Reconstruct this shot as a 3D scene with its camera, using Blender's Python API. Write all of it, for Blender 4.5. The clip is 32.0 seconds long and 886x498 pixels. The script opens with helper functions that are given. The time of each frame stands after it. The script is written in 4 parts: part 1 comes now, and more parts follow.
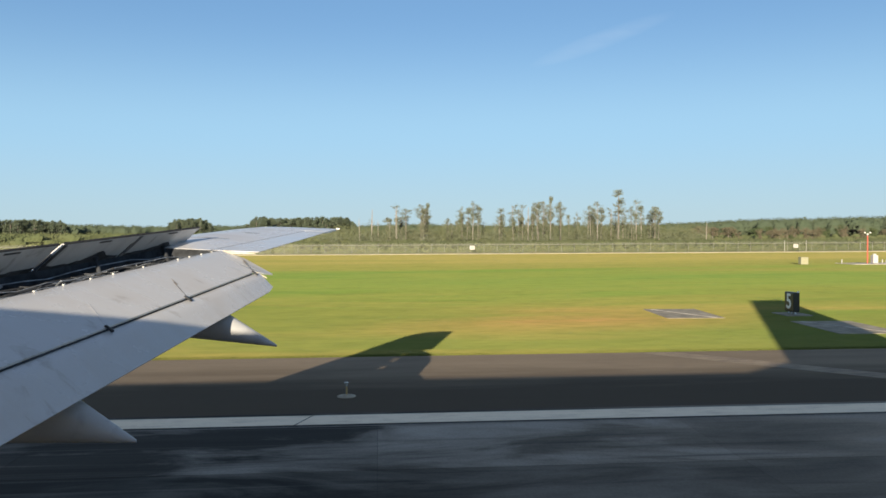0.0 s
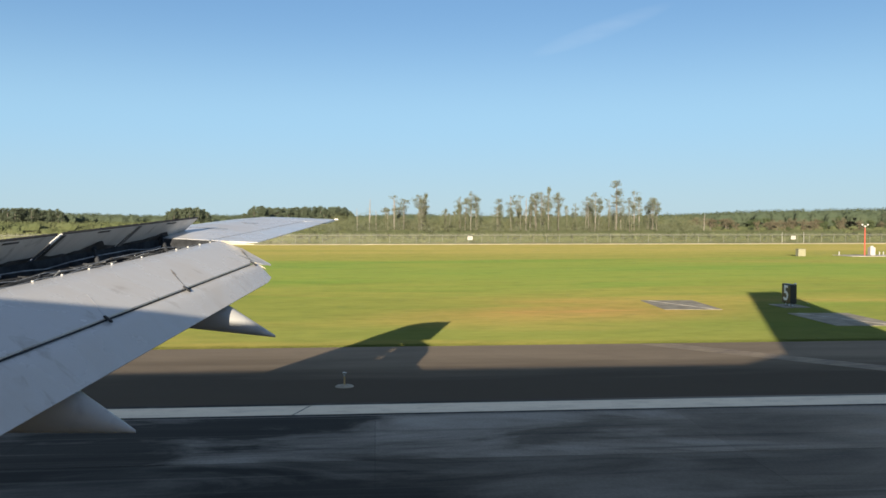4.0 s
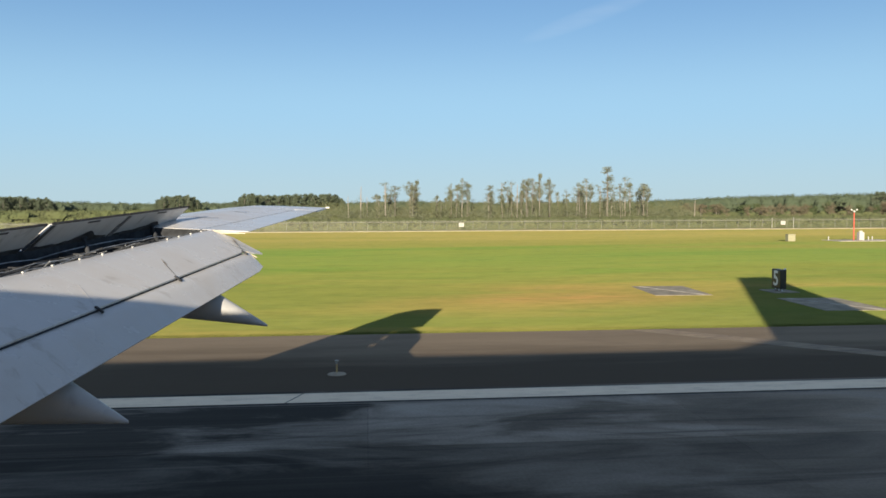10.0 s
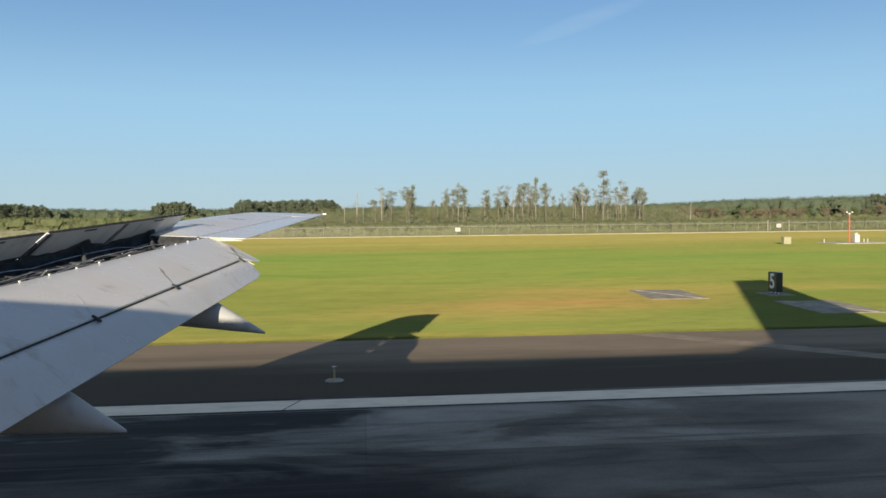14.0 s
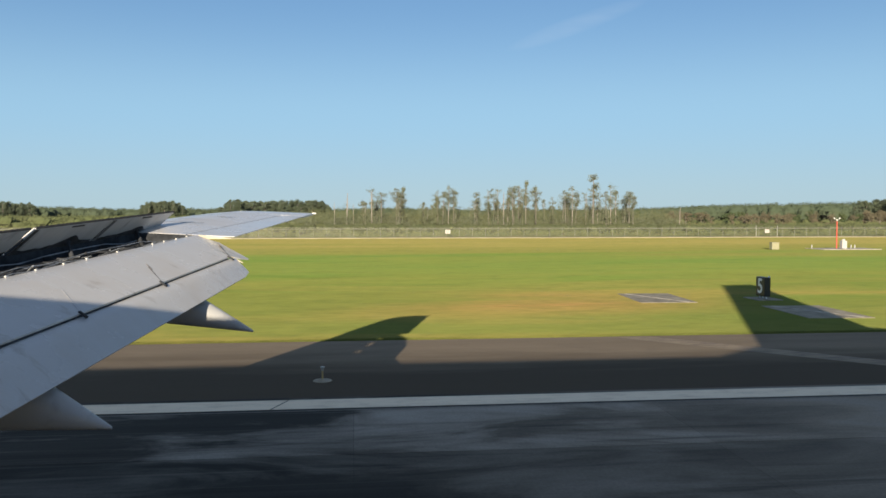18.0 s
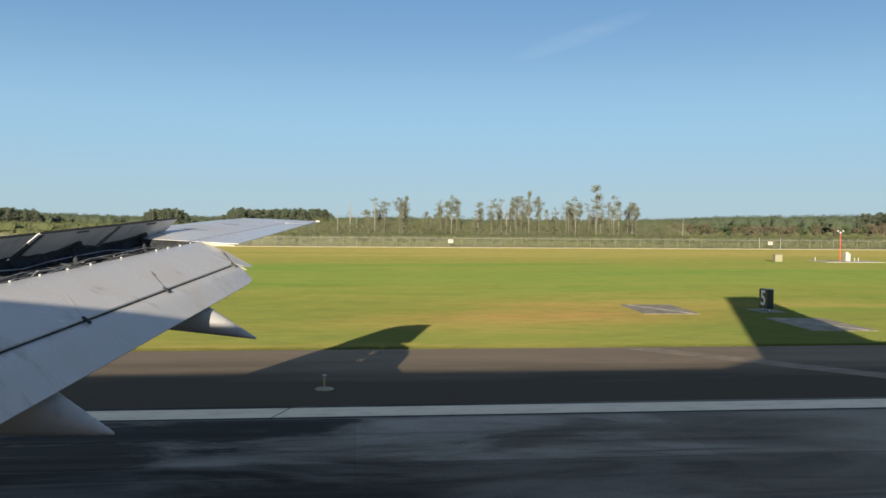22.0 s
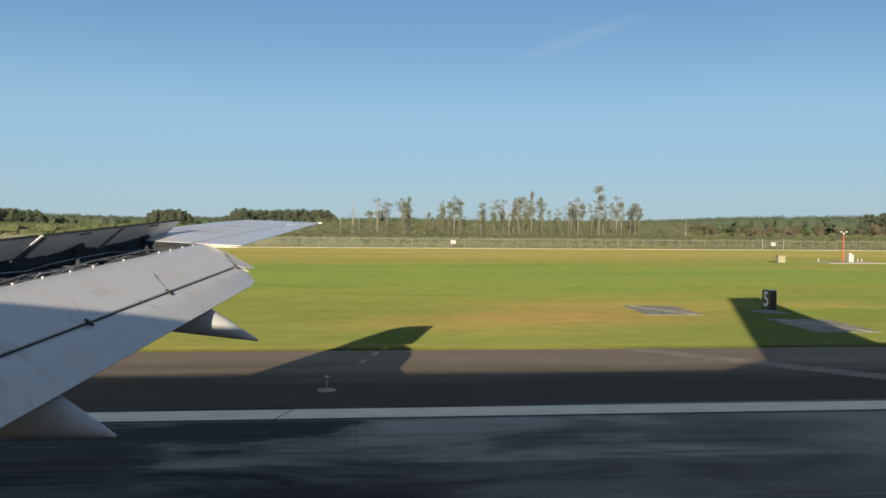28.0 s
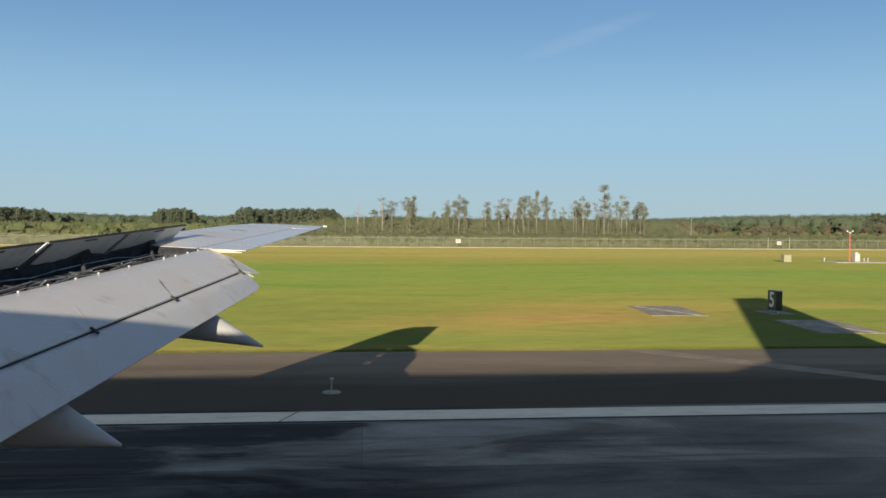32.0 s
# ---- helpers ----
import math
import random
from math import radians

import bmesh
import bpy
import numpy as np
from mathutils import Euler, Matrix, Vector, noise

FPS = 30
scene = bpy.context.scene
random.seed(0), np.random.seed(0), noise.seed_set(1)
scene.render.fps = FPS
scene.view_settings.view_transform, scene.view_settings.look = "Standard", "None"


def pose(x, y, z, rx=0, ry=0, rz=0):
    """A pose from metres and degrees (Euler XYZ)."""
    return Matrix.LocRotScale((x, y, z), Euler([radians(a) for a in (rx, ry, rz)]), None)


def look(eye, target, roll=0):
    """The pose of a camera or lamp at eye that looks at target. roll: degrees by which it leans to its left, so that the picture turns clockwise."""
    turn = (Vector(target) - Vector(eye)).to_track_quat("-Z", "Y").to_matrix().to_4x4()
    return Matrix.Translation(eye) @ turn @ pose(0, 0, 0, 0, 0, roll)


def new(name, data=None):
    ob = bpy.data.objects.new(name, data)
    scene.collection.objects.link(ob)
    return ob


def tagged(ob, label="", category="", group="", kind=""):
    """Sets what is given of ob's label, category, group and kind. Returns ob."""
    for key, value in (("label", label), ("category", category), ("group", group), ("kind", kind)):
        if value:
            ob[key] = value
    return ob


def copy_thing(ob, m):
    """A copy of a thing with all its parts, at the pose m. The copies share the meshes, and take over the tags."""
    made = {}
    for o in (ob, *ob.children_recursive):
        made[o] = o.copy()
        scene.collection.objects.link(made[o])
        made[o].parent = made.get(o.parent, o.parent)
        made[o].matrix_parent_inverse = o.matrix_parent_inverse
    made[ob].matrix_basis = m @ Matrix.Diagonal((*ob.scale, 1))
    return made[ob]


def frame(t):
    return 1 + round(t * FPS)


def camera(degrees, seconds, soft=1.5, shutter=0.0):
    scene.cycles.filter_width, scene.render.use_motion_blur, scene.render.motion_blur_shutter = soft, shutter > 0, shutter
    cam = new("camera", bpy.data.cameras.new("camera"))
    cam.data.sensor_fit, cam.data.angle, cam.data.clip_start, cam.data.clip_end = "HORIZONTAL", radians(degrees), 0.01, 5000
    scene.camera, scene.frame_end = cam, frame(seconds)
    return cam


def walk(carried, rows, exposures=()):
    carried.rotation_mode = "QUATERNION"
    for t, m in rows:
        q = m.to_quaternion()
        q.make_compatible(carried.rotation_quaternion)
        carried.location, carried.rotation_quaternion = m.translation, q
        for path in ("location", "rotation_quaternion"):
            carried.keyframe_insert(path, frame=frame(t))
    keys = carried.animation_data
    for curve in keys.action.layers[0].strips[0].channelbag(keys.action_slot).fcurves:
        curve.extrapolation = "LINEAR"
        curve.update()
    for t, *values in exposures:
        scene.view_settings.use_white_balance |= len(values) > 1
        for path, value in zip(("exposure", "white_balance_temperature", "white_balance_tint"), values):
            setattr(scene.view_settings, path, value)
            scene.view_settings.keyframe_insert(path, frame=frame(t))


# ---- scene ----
import itertools


# the camera: a passenger's window seat, a little behind the wing
cam = camera(58.0, 32.0, soft=1.6)
ROWS = [
    (0.0, 0.019, -0.002, 4.760, -1.174, 0.230, -4.620),
    (0.5, 0.009, -0.004, 4.749, -1.329, 0.289, -4.675),
    (1.0, 0.012, -0.001, 4.731, -1.559, 0.368, -4.604),
    (1.5, -0.003, -0.006, 4.715, -1.568, 0.400, -4.851),
    (2.0, 0.022, 0.001, 4.750, -1.915, 0.538, -4.794),
    (2.5, -0.001, -0.003, 4.769, -1.944, 0.291, -4.861),
    (3.0, 0.010, -0.001, 4.798, -1.419, 0.221, -4.702),
    (3.5, 0.007, -0.002, 4.775, -1.582, 0.050, -4.674),
    (5.5, 0.004, -0.002, 4.788, -2.509, -0.077, -5.091),
    (6.0, -0.001, 0.002, 4.768, -2.456, -0.147, -5.209),
    (6.5, -0.010, -0.004, 4.779, -2.777, -0.079, -5.398),
    (7.0, 0.005, -0.002, 4.764, -2.828, -0.100, -5.322),
    (7.5, 0.001, -0.004, 4.787, -2.858, -0.204, -5.318),
    (8.0, 0.007, -0.000, 4.787, -2.799, -0.518, -5.290),
    (8.5, 0.000, 0.000, 4.789, -2.771, -0.236, -5.434),
    (9.0, -0.005, -0.003, 4.785, -2.696, 0.027, -5.396),
    (9.5, 0.004, -0.000, 4.774, -2.562, 0.274, -5.397),
    (10.0, -0.000, -0.005, 4.798, -2.829, 0.247, -5.401),
    (10.5, -0.002, -0.001, 4.778, -2.667, 0.257, -5.425),
    (11.0, 0.008, 0.000, 4.795, -2.696, 0.251, -5.370),
    (11.5, 0.008, -0.002, 4.796, -2.677, 0.359, -5.492),
    (12.0, -0.009, -0.002, 4.810, -2.677, 0.531, -5.609),
    (12.5, -0.003, -0.004, 4.809, -2.638, 0.668, -5.558),
    (13.0, -0.002, -0.001, 4.805, -2.554, 0.621, -5.624),
    (13.5, 0.002, -0.001, 4.808, -2.467, 0.606, -5.497),
    (14.0, -0.013, -0.006, 4.818, -2.490, 0.597, -5.669),
    (14.5, -0.001, -0.002, 4.820, -2.515, 0.634, -5.624),
    (16.5, -0.004, -0.001, 4.803, -2.455, 0.235, -5.808),
    (17.0, -0.011, -0.005, 4.812, -2.467, 0.105, -5.962),
    (17.5, -0.012, -0.001, 4.788, -2.398, 0.085, -6.195),
    (18.0, -0.010, 0.002, 4.784, -2.333, -0.013, -6.375),
    (18.5, -0.014, -0.001, 4.762, -2.159, 0.064, -6.410),
    (19.0, -0.010, 0.002, 4.749, -1.901, 0.086, -6.105),
    (19.5, -0.019, 0.001, 4.744, -1.794, 0.041, -6.057),
    (20.0, -0.019, 0.003, 4.734, -1.713, -0.242, -6.025),
    (20.5, 0.010, 0.005, 4.773, -1.811, -0.312, -5.879),
    (21.0, -0.000, -0.002, 4.777, -1.772, -0.379, -5.964),
    (21.5, -0.023, -0.004, 4.755, -1.585, -0.428, -6.153),
    (22.0, -0.021, -0.002, 4.774, -1.657, -0.489, -6.165),
    (22.5, -0.031, -0.007, 4.768, -1.655, -0.490, -6.191),
    (23.0, -0.031, -0.007, 4.771, -1.670, -0.491, -6.191),
    (23.5, -0.037, -0.009, 4.771, -1.669, -0.490, -6.239),
    (24.0, -0.059, -0.015, 4.780, -1.653, -0.482, -6.317),
    (24.5, -0.054, -0.012, 4.783, -1.668, -0.482, -6.201),
    (25.0, -0.020, -0.003, 4.789, -1.656, -0.491, -5.897),
    (25.5, -0.020, -0.003, 4.794, -1.688, -0.491, -5.895),
    (27.5, -0.022, -0.004, 4.795, -1.696, -0.491, -6.088),
    (28.0, -0.014, -0.002, 4.793, -1.607, -0.494, -5.976),
    (28.5, -0.021, -0.004, 4.792, -1.614, -0.491, -6.027),
    (29.0, -0.020, -0.005, 4.796, -1.653, -0.494, -6.021),
    (29.5, -0.017, -0.002, 4.820, -1.796, -0.490, -6.037),
    (30.0, -0.015, -0.003, 4.812, -1.771, -0.492, -6.041),
    (30.5, -0.004, 0.003, 4.858, -1.927, -0.491, -5.907),
    (31.0, 0.004, 0.007, 4.847, -1.859, -0.491, -5.819),
    (31.5, -0.002, 0.005, 4.883, -1.916, -0.488, -5.728),
    (32.0, -0.010, 0.004, 4.895, -1.707, -0.483, -5.621),
]
walk(cam, [(t, pose(x, y, z, 90 + p, r, w)) for t, x, y, z, p, r, w in ROWS],
     exposures=[(0.0, 0.86), (6.0, 0.87), (10.0, 0.83), (13.0, 0.76), (19.0, 0.72), (24.0, 0.64), (32.0, 0.58)])

# ---- light ----
SUN = Vector((-4.42, -21.3, 4.85)).normalized()          # towards the sun
ELEV = math.asin(SUN.z)
AZIM = math.atan2(SUN.x, SUN.y)
sun = new("sun", bpy.data.lights.new("sun", "SUN"))
sun.data.energy, sun.data.angle, sun.data.color = 5.0, radians(0.4), (1.0, 0.84, 0.62)
sun.matrix_world = look(SUN * 100, (0, 0, 0))

world = bpy.data.worlds.new("sky")
scene.world = world
world.use_nodes = True
wn = world.node_tree
wn.nodes.clear()
sky = wn.nodes.new("ShaderNodeTexSky")
sky.sky_type, sky.sun_disc = "NISHITA", False
sky.sun_elevation, sky.sun_rotation = ELEV, AZIM
sky.altitude, sky.air_density, sky.dust_density, sky.ozone_density = 0, 0.9, 0.3, 3.0
back = wn.nodes.new("ShaderNodeBackground")
back.inputs["Strength"].default_value = 0.064
wout = wn.nodes.new("ShaderNodeOutputWorld")

# thin cirrus high over the woods, in the sky itself
geo = wn.nodes.new("ShaderNodeTexCoord")


def wmath(op, a, b=None, clamp=False):
    n = wn.nodes.new("ShaderNodeMath")
    n.operation, n.use_clamp = op, clamp
    for k, v in ((0, a), (1, b)):
        if v is not None:
            if isinstance(v, (int, float)):
                n.inputs[k].default_value = v
            else:
                wn.links.new(v, n.inputs[k])
    return n.outputs[0]


def wdot(v):
    n = wn.nodes.new("ShaderNodeVectorMath")
    n.operation = "DOT_PRODUCT"
    n.inputs[1].default_value = v
    wn.links.new(geo.outputs["Generated"], n.inputs[0])
    return n.outputs["Value"]


def cirrus(centre, tip, half_len, half_wide, dense):
    """A feathered streak of ice cloud along the line from centre to tip."""
    c, e = Vector(centre).normalized(), Vector(tip).normalized()
    u = (e - c * e.dot(c)).normalized()
    w = c.cross(u)
    a = wmath("DIVIDE", wdot(u), half_len)
    b = wmath("DIVIDE", wdot(w), half_wide)
    fall = wmath("ADD", wmath("MULTIPLY", a, a), wmath("MULTIPLY", b, b))
    soft = wmath("SUBTRACT", 1.0, fall, True)
    noi = wn.nodes.new("ShaderNodeTexNoise")
    noi.inputs["Scale"].default_value, noi.inputs["Detail"].default_value = 9.0, 6.0
    mp = wn.nodes.new("ShaderNodeMapping")
    mp.inputs["Scale"].default_value = (1.0, 1.0, 5.0)
    wn.links.new(geo.outputs["Generated"], mp.inputs["Vector"])
    wn.links.new(mp.outputs[0], noi.inputs["Vector"])
    wisp = wmath("MULTIPLY", wmath("SUBTRACT", noi.outputs[0], 0.25, True), 2.0, True)
    front = wmath("GREATER_THAN", wdot(c), 0.5)
    return wmath("MULTIPLY", wmath("MULTIPLY", wmath("MULTIPLY", soft, wisp), front), dense)


mixc = wn.nodes.new("ShaderNodeMix")
mixc.data_type = "RGBA"
wn.links.new(wmath("ADD", cirrus((0.262, 0.930, 0.226), (0.34, 0.905, 0.252), 0.090, 0.0115, 0.22),
                   cirrus((0.60, 0.75, 0.262), (0.66, 0.70, 0.275), 0.07, 0.008, 0.2), True), mixc.inputs[0])
# humid haze all round, thickest at the horizon
sepz = wn.nodes.new("ShaderNodeSeparateXYZ")
wn.links.new(geo.outputs["Generated"], sepz.inputs[0])
hz = wn.nodes.new("ShaderNodeMapRange")
hz.interpolation_type = "SMOOTHSTEP"
for i, v in enumerate((0.045, 0.285, 0.90, 0.45)):
    hz.inputs[i + 1].default_value = v
wn.links.new(sepz.outputs["Z"], hz.inputs[0])
haze = wn.nodes.new("ShaderNodeMix")
haze.data_type = "RGBA"
top = wn.nodes.new("ShaderNodeMapRange")
top.interpolation_type = "SMOOTHSTEP"
for i, v in enumerate((0.27, 0.44, 1.0, 0.10)):
    top.inputs[i + 1].default_value = v
wn.links.new(sepz.outputs["Z"], top.inputs[0])
wn.links.new(wmath("MULTIPLY", hz.outputs[0], top.outputs[0]), haze.inputs[0])
wn.links.new(sky.outputs[0], haze.inputs[6])
low = wn.nodes.new("ShaderNodeMapRange")
low.interpolation_type = "SMOOTHSTEP"
low.inputs[2].default_value = 0.13
wn.links.new(sepz.outputs["Z"], low.inputs[0])
tint = wn.nodes.new("ShaderNodeMix")
tint.data_type = "RGBA"
wn.links.new(low.outputs[0], tint.inputs[0])
tint.inputs[6].default_value = (4.15, 5.75, 6.65, 1)
tint.inputs[7].default_value = (3.40, 5.72, 7.75, 1)
high = wn.nodes.new("ShaderNodeMapRange")
high.interpolation_type = "SMOOTHSTEP"
high.inputs[1].default_value, high.inputs[2].default_value = 0.12, 0.28
wn.links.new(sepz.outputs["Z"], high.inputs[0])
deep = wn.nodes.new("ShaderNodeMix")
deep.data_type = "RGBA"
wn.links.new(high.outputs[0], deep.inputs[0])
wn.links.new(tint.outputs[2], deep.inputs[6])
deep.inputs[7].default_value = (2.0, 4.08, 7.0, 1)
wn.links.new(deep.outputs[2], haze.inputs[7])
# unseen pale tint overhead, added to brighten and neutralise the shade
vz = wn.nodes.new("ShaderNodeMapRange")
vz.interpolation_type = "SMOOTHSTEP"
for i, v in enumerate((0.30, 0.85, 0.0, 0.24)):
    vz.inputs[i + 1].default_value = v
wn.links.new(sepz.outputs["Z"], vz.inputs[0])
overhead_fill = wn.nodes.new("ShaderNodeMix")
overhead_fill.data_type = "RGBA"
wn.links.new(vz.outputs[0], overhead_fill.inputs[0])
wn.links.new(haze.outputs[2], overhead_fill.inputs[6])
overhead_fill.inputs[7].default_value = (5.6, 5.9, 6.4, 1)
wn.links.new(overhead_fill.outputs[2], mixc.inputs[6])
mixc.inputs[7].default_value = (6.0, 7.0, 8.2, 1)
wn.links.new(mixc.outputs[2], back.inputs["Color"])
wn.links.new(back.outputs[0], wout.inputs["Surface"])


# ---- materials ----
class Mat:
    """A node material with short ways to add noise, ramps and mixes."""

    def __init__(self, name, rough=0.6, metal=0.0):
        self.m = bpy.data.materials.new(name)
        self.m.use_nodes = True
        self.t = self.m.node_tree
        self.b = self.t.nodes["Principled BSDF"]
        self.b.inputs["Roughness"].default_value = rough
        self.b.inputs["Metallic"].default_value = metal

    def node(self, kind, operation="", data_type="", blend_type=""):
        n = self.t.nodes.new(kind)
        if operation:
            n.operation = operation
        if data_type:
            n.data_type = data_type
        if blend_type:
            n.blend_type = blend_type
        return n

    def put(self, socket, v):
        if isinstance(v, bpy.types.NodeSocket):
            self.t.links.new(v, socket)
        elif isinstance(v, tuple) and len(v) == 3 and socket.type == "RGBA":
            socket.default_value = (*v, 1)
        else:
            socket.default_value = v

    def where(self, stretch=(1, 1, 1), world=True):
        mp = self.node("ShaderNodeMapping")
        src = self.node("ShaderNodeNewGeometry").outputs["Position"] if world else self.node("ShaderNodeTexCoord").outputs["Object"]
        self.t.links.new(src, mp.inputs["Vector"])
        mp.inputs["Scale"].default_value = stretch
        return mp.outputs[0]

    def noise(self, scale, detail=4.0, vec=None, rough=0.55, warp=0.0):
        n = self.node("ShaderNodeTexNoise")
        self.put(n.inputs["Scale"], scale)
        self.put(n.inputs["Detail"], detail)
        self.put(n.inputs["Roughness"], rough)
        self.put(n.inputs["Distortion"], warp)
        if vec is not None:
            self.t.links.new(vec, n.inputs["Vector"])
        return n.outputs[0]

    def axis(self, k, world=True):
        s = self.node("ShaderNodeSeparateXYZ")
        self.t.links.new(self.where((1, 1, 1), world), s.inputs[0])
        return s.outputs[k]

    def math(self, op, a, b=0.0, clamp=False):
        n = self.node("ShaderNodeMath", operation=op)
        n.use_clamp = clamp
        self.put(n.inputs[0], a)
        self.put(n.inputs[1], b)
        return n.outputs[0]

    def ramp(self, fac, stops, mode="LINEAR"):
        n = self.node("ShaderNodeValToRGB")
        n.color_ramp.interpolation = mode
        el = n.color_ramp.elements
        while len(el) < len(stops):
            el.new(0.5)
        for e, (p, c) in zip(el, stops):
            e.position = p
            e.color = (c, c, c, 1) if isinstance(c, (int, float)) else (*c, 1)
        self.put(n.inputs[0], fac)
        return n.outputs[0]

    def mix(self, fac, a, b, how="MIX"):
        n = self.node("ShaderNodeMix", data_type="RGBA", blend_type=how)
        self.put(n.inputs[0], fac)
        self.put(n.inputs[6], a)
        self.put(n.inputs[7], b)
        return n.outputs[2]

    def span(self, v, lo, hi, a=0.0, b=1.0):
        n = self.node("ShaderNodeMapRange")
        for k, x in enumerate((v, lo, hi, a, b)):
            self.put(n.inputs[k], x)
        return n.outputs[0]

    def rand(self):
        return self.node("ShaderNodeObjectInfo").outputs["Random"]

    def island(self):
        return self.node("ShaderNodeNewGeometry").outputs["Random Per Island"]

    def bump(self, height, strength=0.3, dist=0.01):
        n = self.node("ShaderNodeBump")
        self.put(n.inputs["Height"], height)
        n.inputs["Strength"].default_value, n.inputs["Distance"].default_value = strength, dist
        self.t.links.new(n.outputs[0], self.b.inputs["Normal"])

    def colour(self, c):
        self.put(self.b.inputs["Base Color"], c)
        return self

    def rough(self, r):
        self.put(self.b.inputs["Roughness"], r)
        return self


def aircraft_paint(name, col, rough, dirt, dirt_col, streak=0.5, gloss=0.5):
    """Grey aircraft paint: chordwise grime streaks, fine speckle, uneven gloss."""
    k = Mat(name, rough)
    long = k.noise(1.0, 5, k.where((0.7, 5.0, 0.7)))
    blot = k.noise(0.9, 5, k.where())
    fine = k.noise(45.0, 3, k.where())
    c = k.mix(k.span(long, 0.42, 0.75, 0.0, dirt * streak), col, dirt_col)
    c = k.mix(k.span(blot, 0.5, 0.8, 0.0, dirt), c, dirt_col)
    c = k.mix(k.span(fine, 0.4, 0.7, 0.0, 0.12), c, tuple(x * 0.7 for x in col))
    smudge = k.noise(1.9, 4, k.where((0.8, 1.6, 0.8)), 0.6, 0.6)
    c = k.mix(k.span(smudge, 0.60, 0.72, 0.0, dirt * 1.1), c, tuple(x * 0.6 for x in dirt_col))
    k.colour(c).rough(k.span(blot, 0.3, 0.7, rough - 0.07, rough + 0.12))
    k.b.inputs["Specular IOR Level"].default_value = gloss
    k.bump(k.noise(2.2, 2, k.where((1, 1, 1))), 0.05, 0.02)
    return k.m


def plain(name, col, rough=0.5, metal=0.0, vary=0.25, scale=6.0, bump=0.0):
    k = Mat(name, rough, metal)
    n = k.noise(scale, 5, k.where(world=False))
    g = k.noise(scale * 9, 3, k.where(world=False))
    dark = tuple(x * (1 - vary) for x in col)
    lite = tuple(min(1, x * (1 + vary * 0.5)) for x in col)
    c = k.mix(k.span(n, 0.35, 0.65), dark, lite)
    k.colour(k.mix(k.span(g, 0.5, 0.75, 0, 0.3), c, dark))
    if bump:
        k.bump(g, bump, 0.01)
    return k.m


WING = aircraft_paint("wing_grey_paint", (0.55, 0.56, 0.585), 0.26, 0.30, (0.30, 0.285, 0.27))
FLAP = aircraft_paint("flap_grey_paint", (0.532, 0.538, 0.545), 0.25, 0.62, (0.45, 0.405, 0.355), 0.30, 0.7)
FAIR = aircraft_paint("fairing_grey_paint", (0.39, 0.405, 0.42), 0.30, 0.45, (0.27, 0.27, 0.27))
UNDER = aircraft_paint("spoiler_underside_paint", (0.63, 0.63, 0.63), 0.55, 0.6, (0.22, 0.215, 0.21), 0.45)
WHITE = aircraft_paint("fuselage_white_paint", (0.75, 0.76, 0.78), 0.3, 0.15, (0.6, 0.6, 0.6))
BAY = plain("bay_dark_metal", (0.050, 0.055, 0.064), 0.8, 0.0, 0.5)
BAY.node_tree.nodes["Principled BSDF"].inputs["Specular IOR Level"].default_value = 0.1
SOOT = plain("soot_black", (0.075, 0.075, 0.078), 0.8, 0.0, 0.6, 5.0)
LIT_EDGE = plain("sunlit_edge_paint", (0.66, 0.66, 0.66), 0.35, 0.0, 0.25, 9.0)
SEAL = plain("grey_rubber_seal", (0.19, 0.19, 0.195), 0.7, 0.0, 0.4, 5.0)
PIPE = plain("pipe_metal", (0.34, 0.37, 0.41), 0.45, 0.3, 0.5)
BRACKET = plain("bracket_white", (0.52, 0.52, 0.50), 0.4, 0.0, 0.1)
RUBBER = plain("black_rubber", (0.025, 0.025, 0.027), 0.75, 0.0, 0.3)
STEEL = plain("galvanised_steel", (0.42, 0.43, 0.42), 0.5, 0.6, 0.2)
SIGNWHITE = plain("sign_white", (0.82, 0.82, 0.80), 0.5, 0.0, 0.06)
DULLSIGN = plain("weathered_sign_white", (0.46, 0.46, 0.44), 0.6, 0.0, 0.1)
SIGNBLACK = plain("sign_black", (0.014, 0.016, 0.015), 0.45, 0.0, 0.3)
YELLOW = plain("lamp_yellow_paint", (0.50, 0.34, 0.14), 0.5, 0.0, 0.15)
ORANGE = plain("mast_orange_paint", (0.62, 0.085, 0.060), 0.5, 0.0, 0.15)
BEIGE = plain("cabinet_beige_paint", (0.30, 0.29, 0.19), 0.55, 0.0, 0.12)
BASEPLATE = plain("weathered_base_plate", (0.36, 0.315, 0.24), 0.8, 0.0, 0.2)
LENS = plain("clear_lens", (0.42, 0.40, 0.36), 0.12, 0.0, 0.05)
REDLENS = plain("nav_lamp_cover", (0.8, 0.8, 0.78), 0.15, 0.0, 0.1)


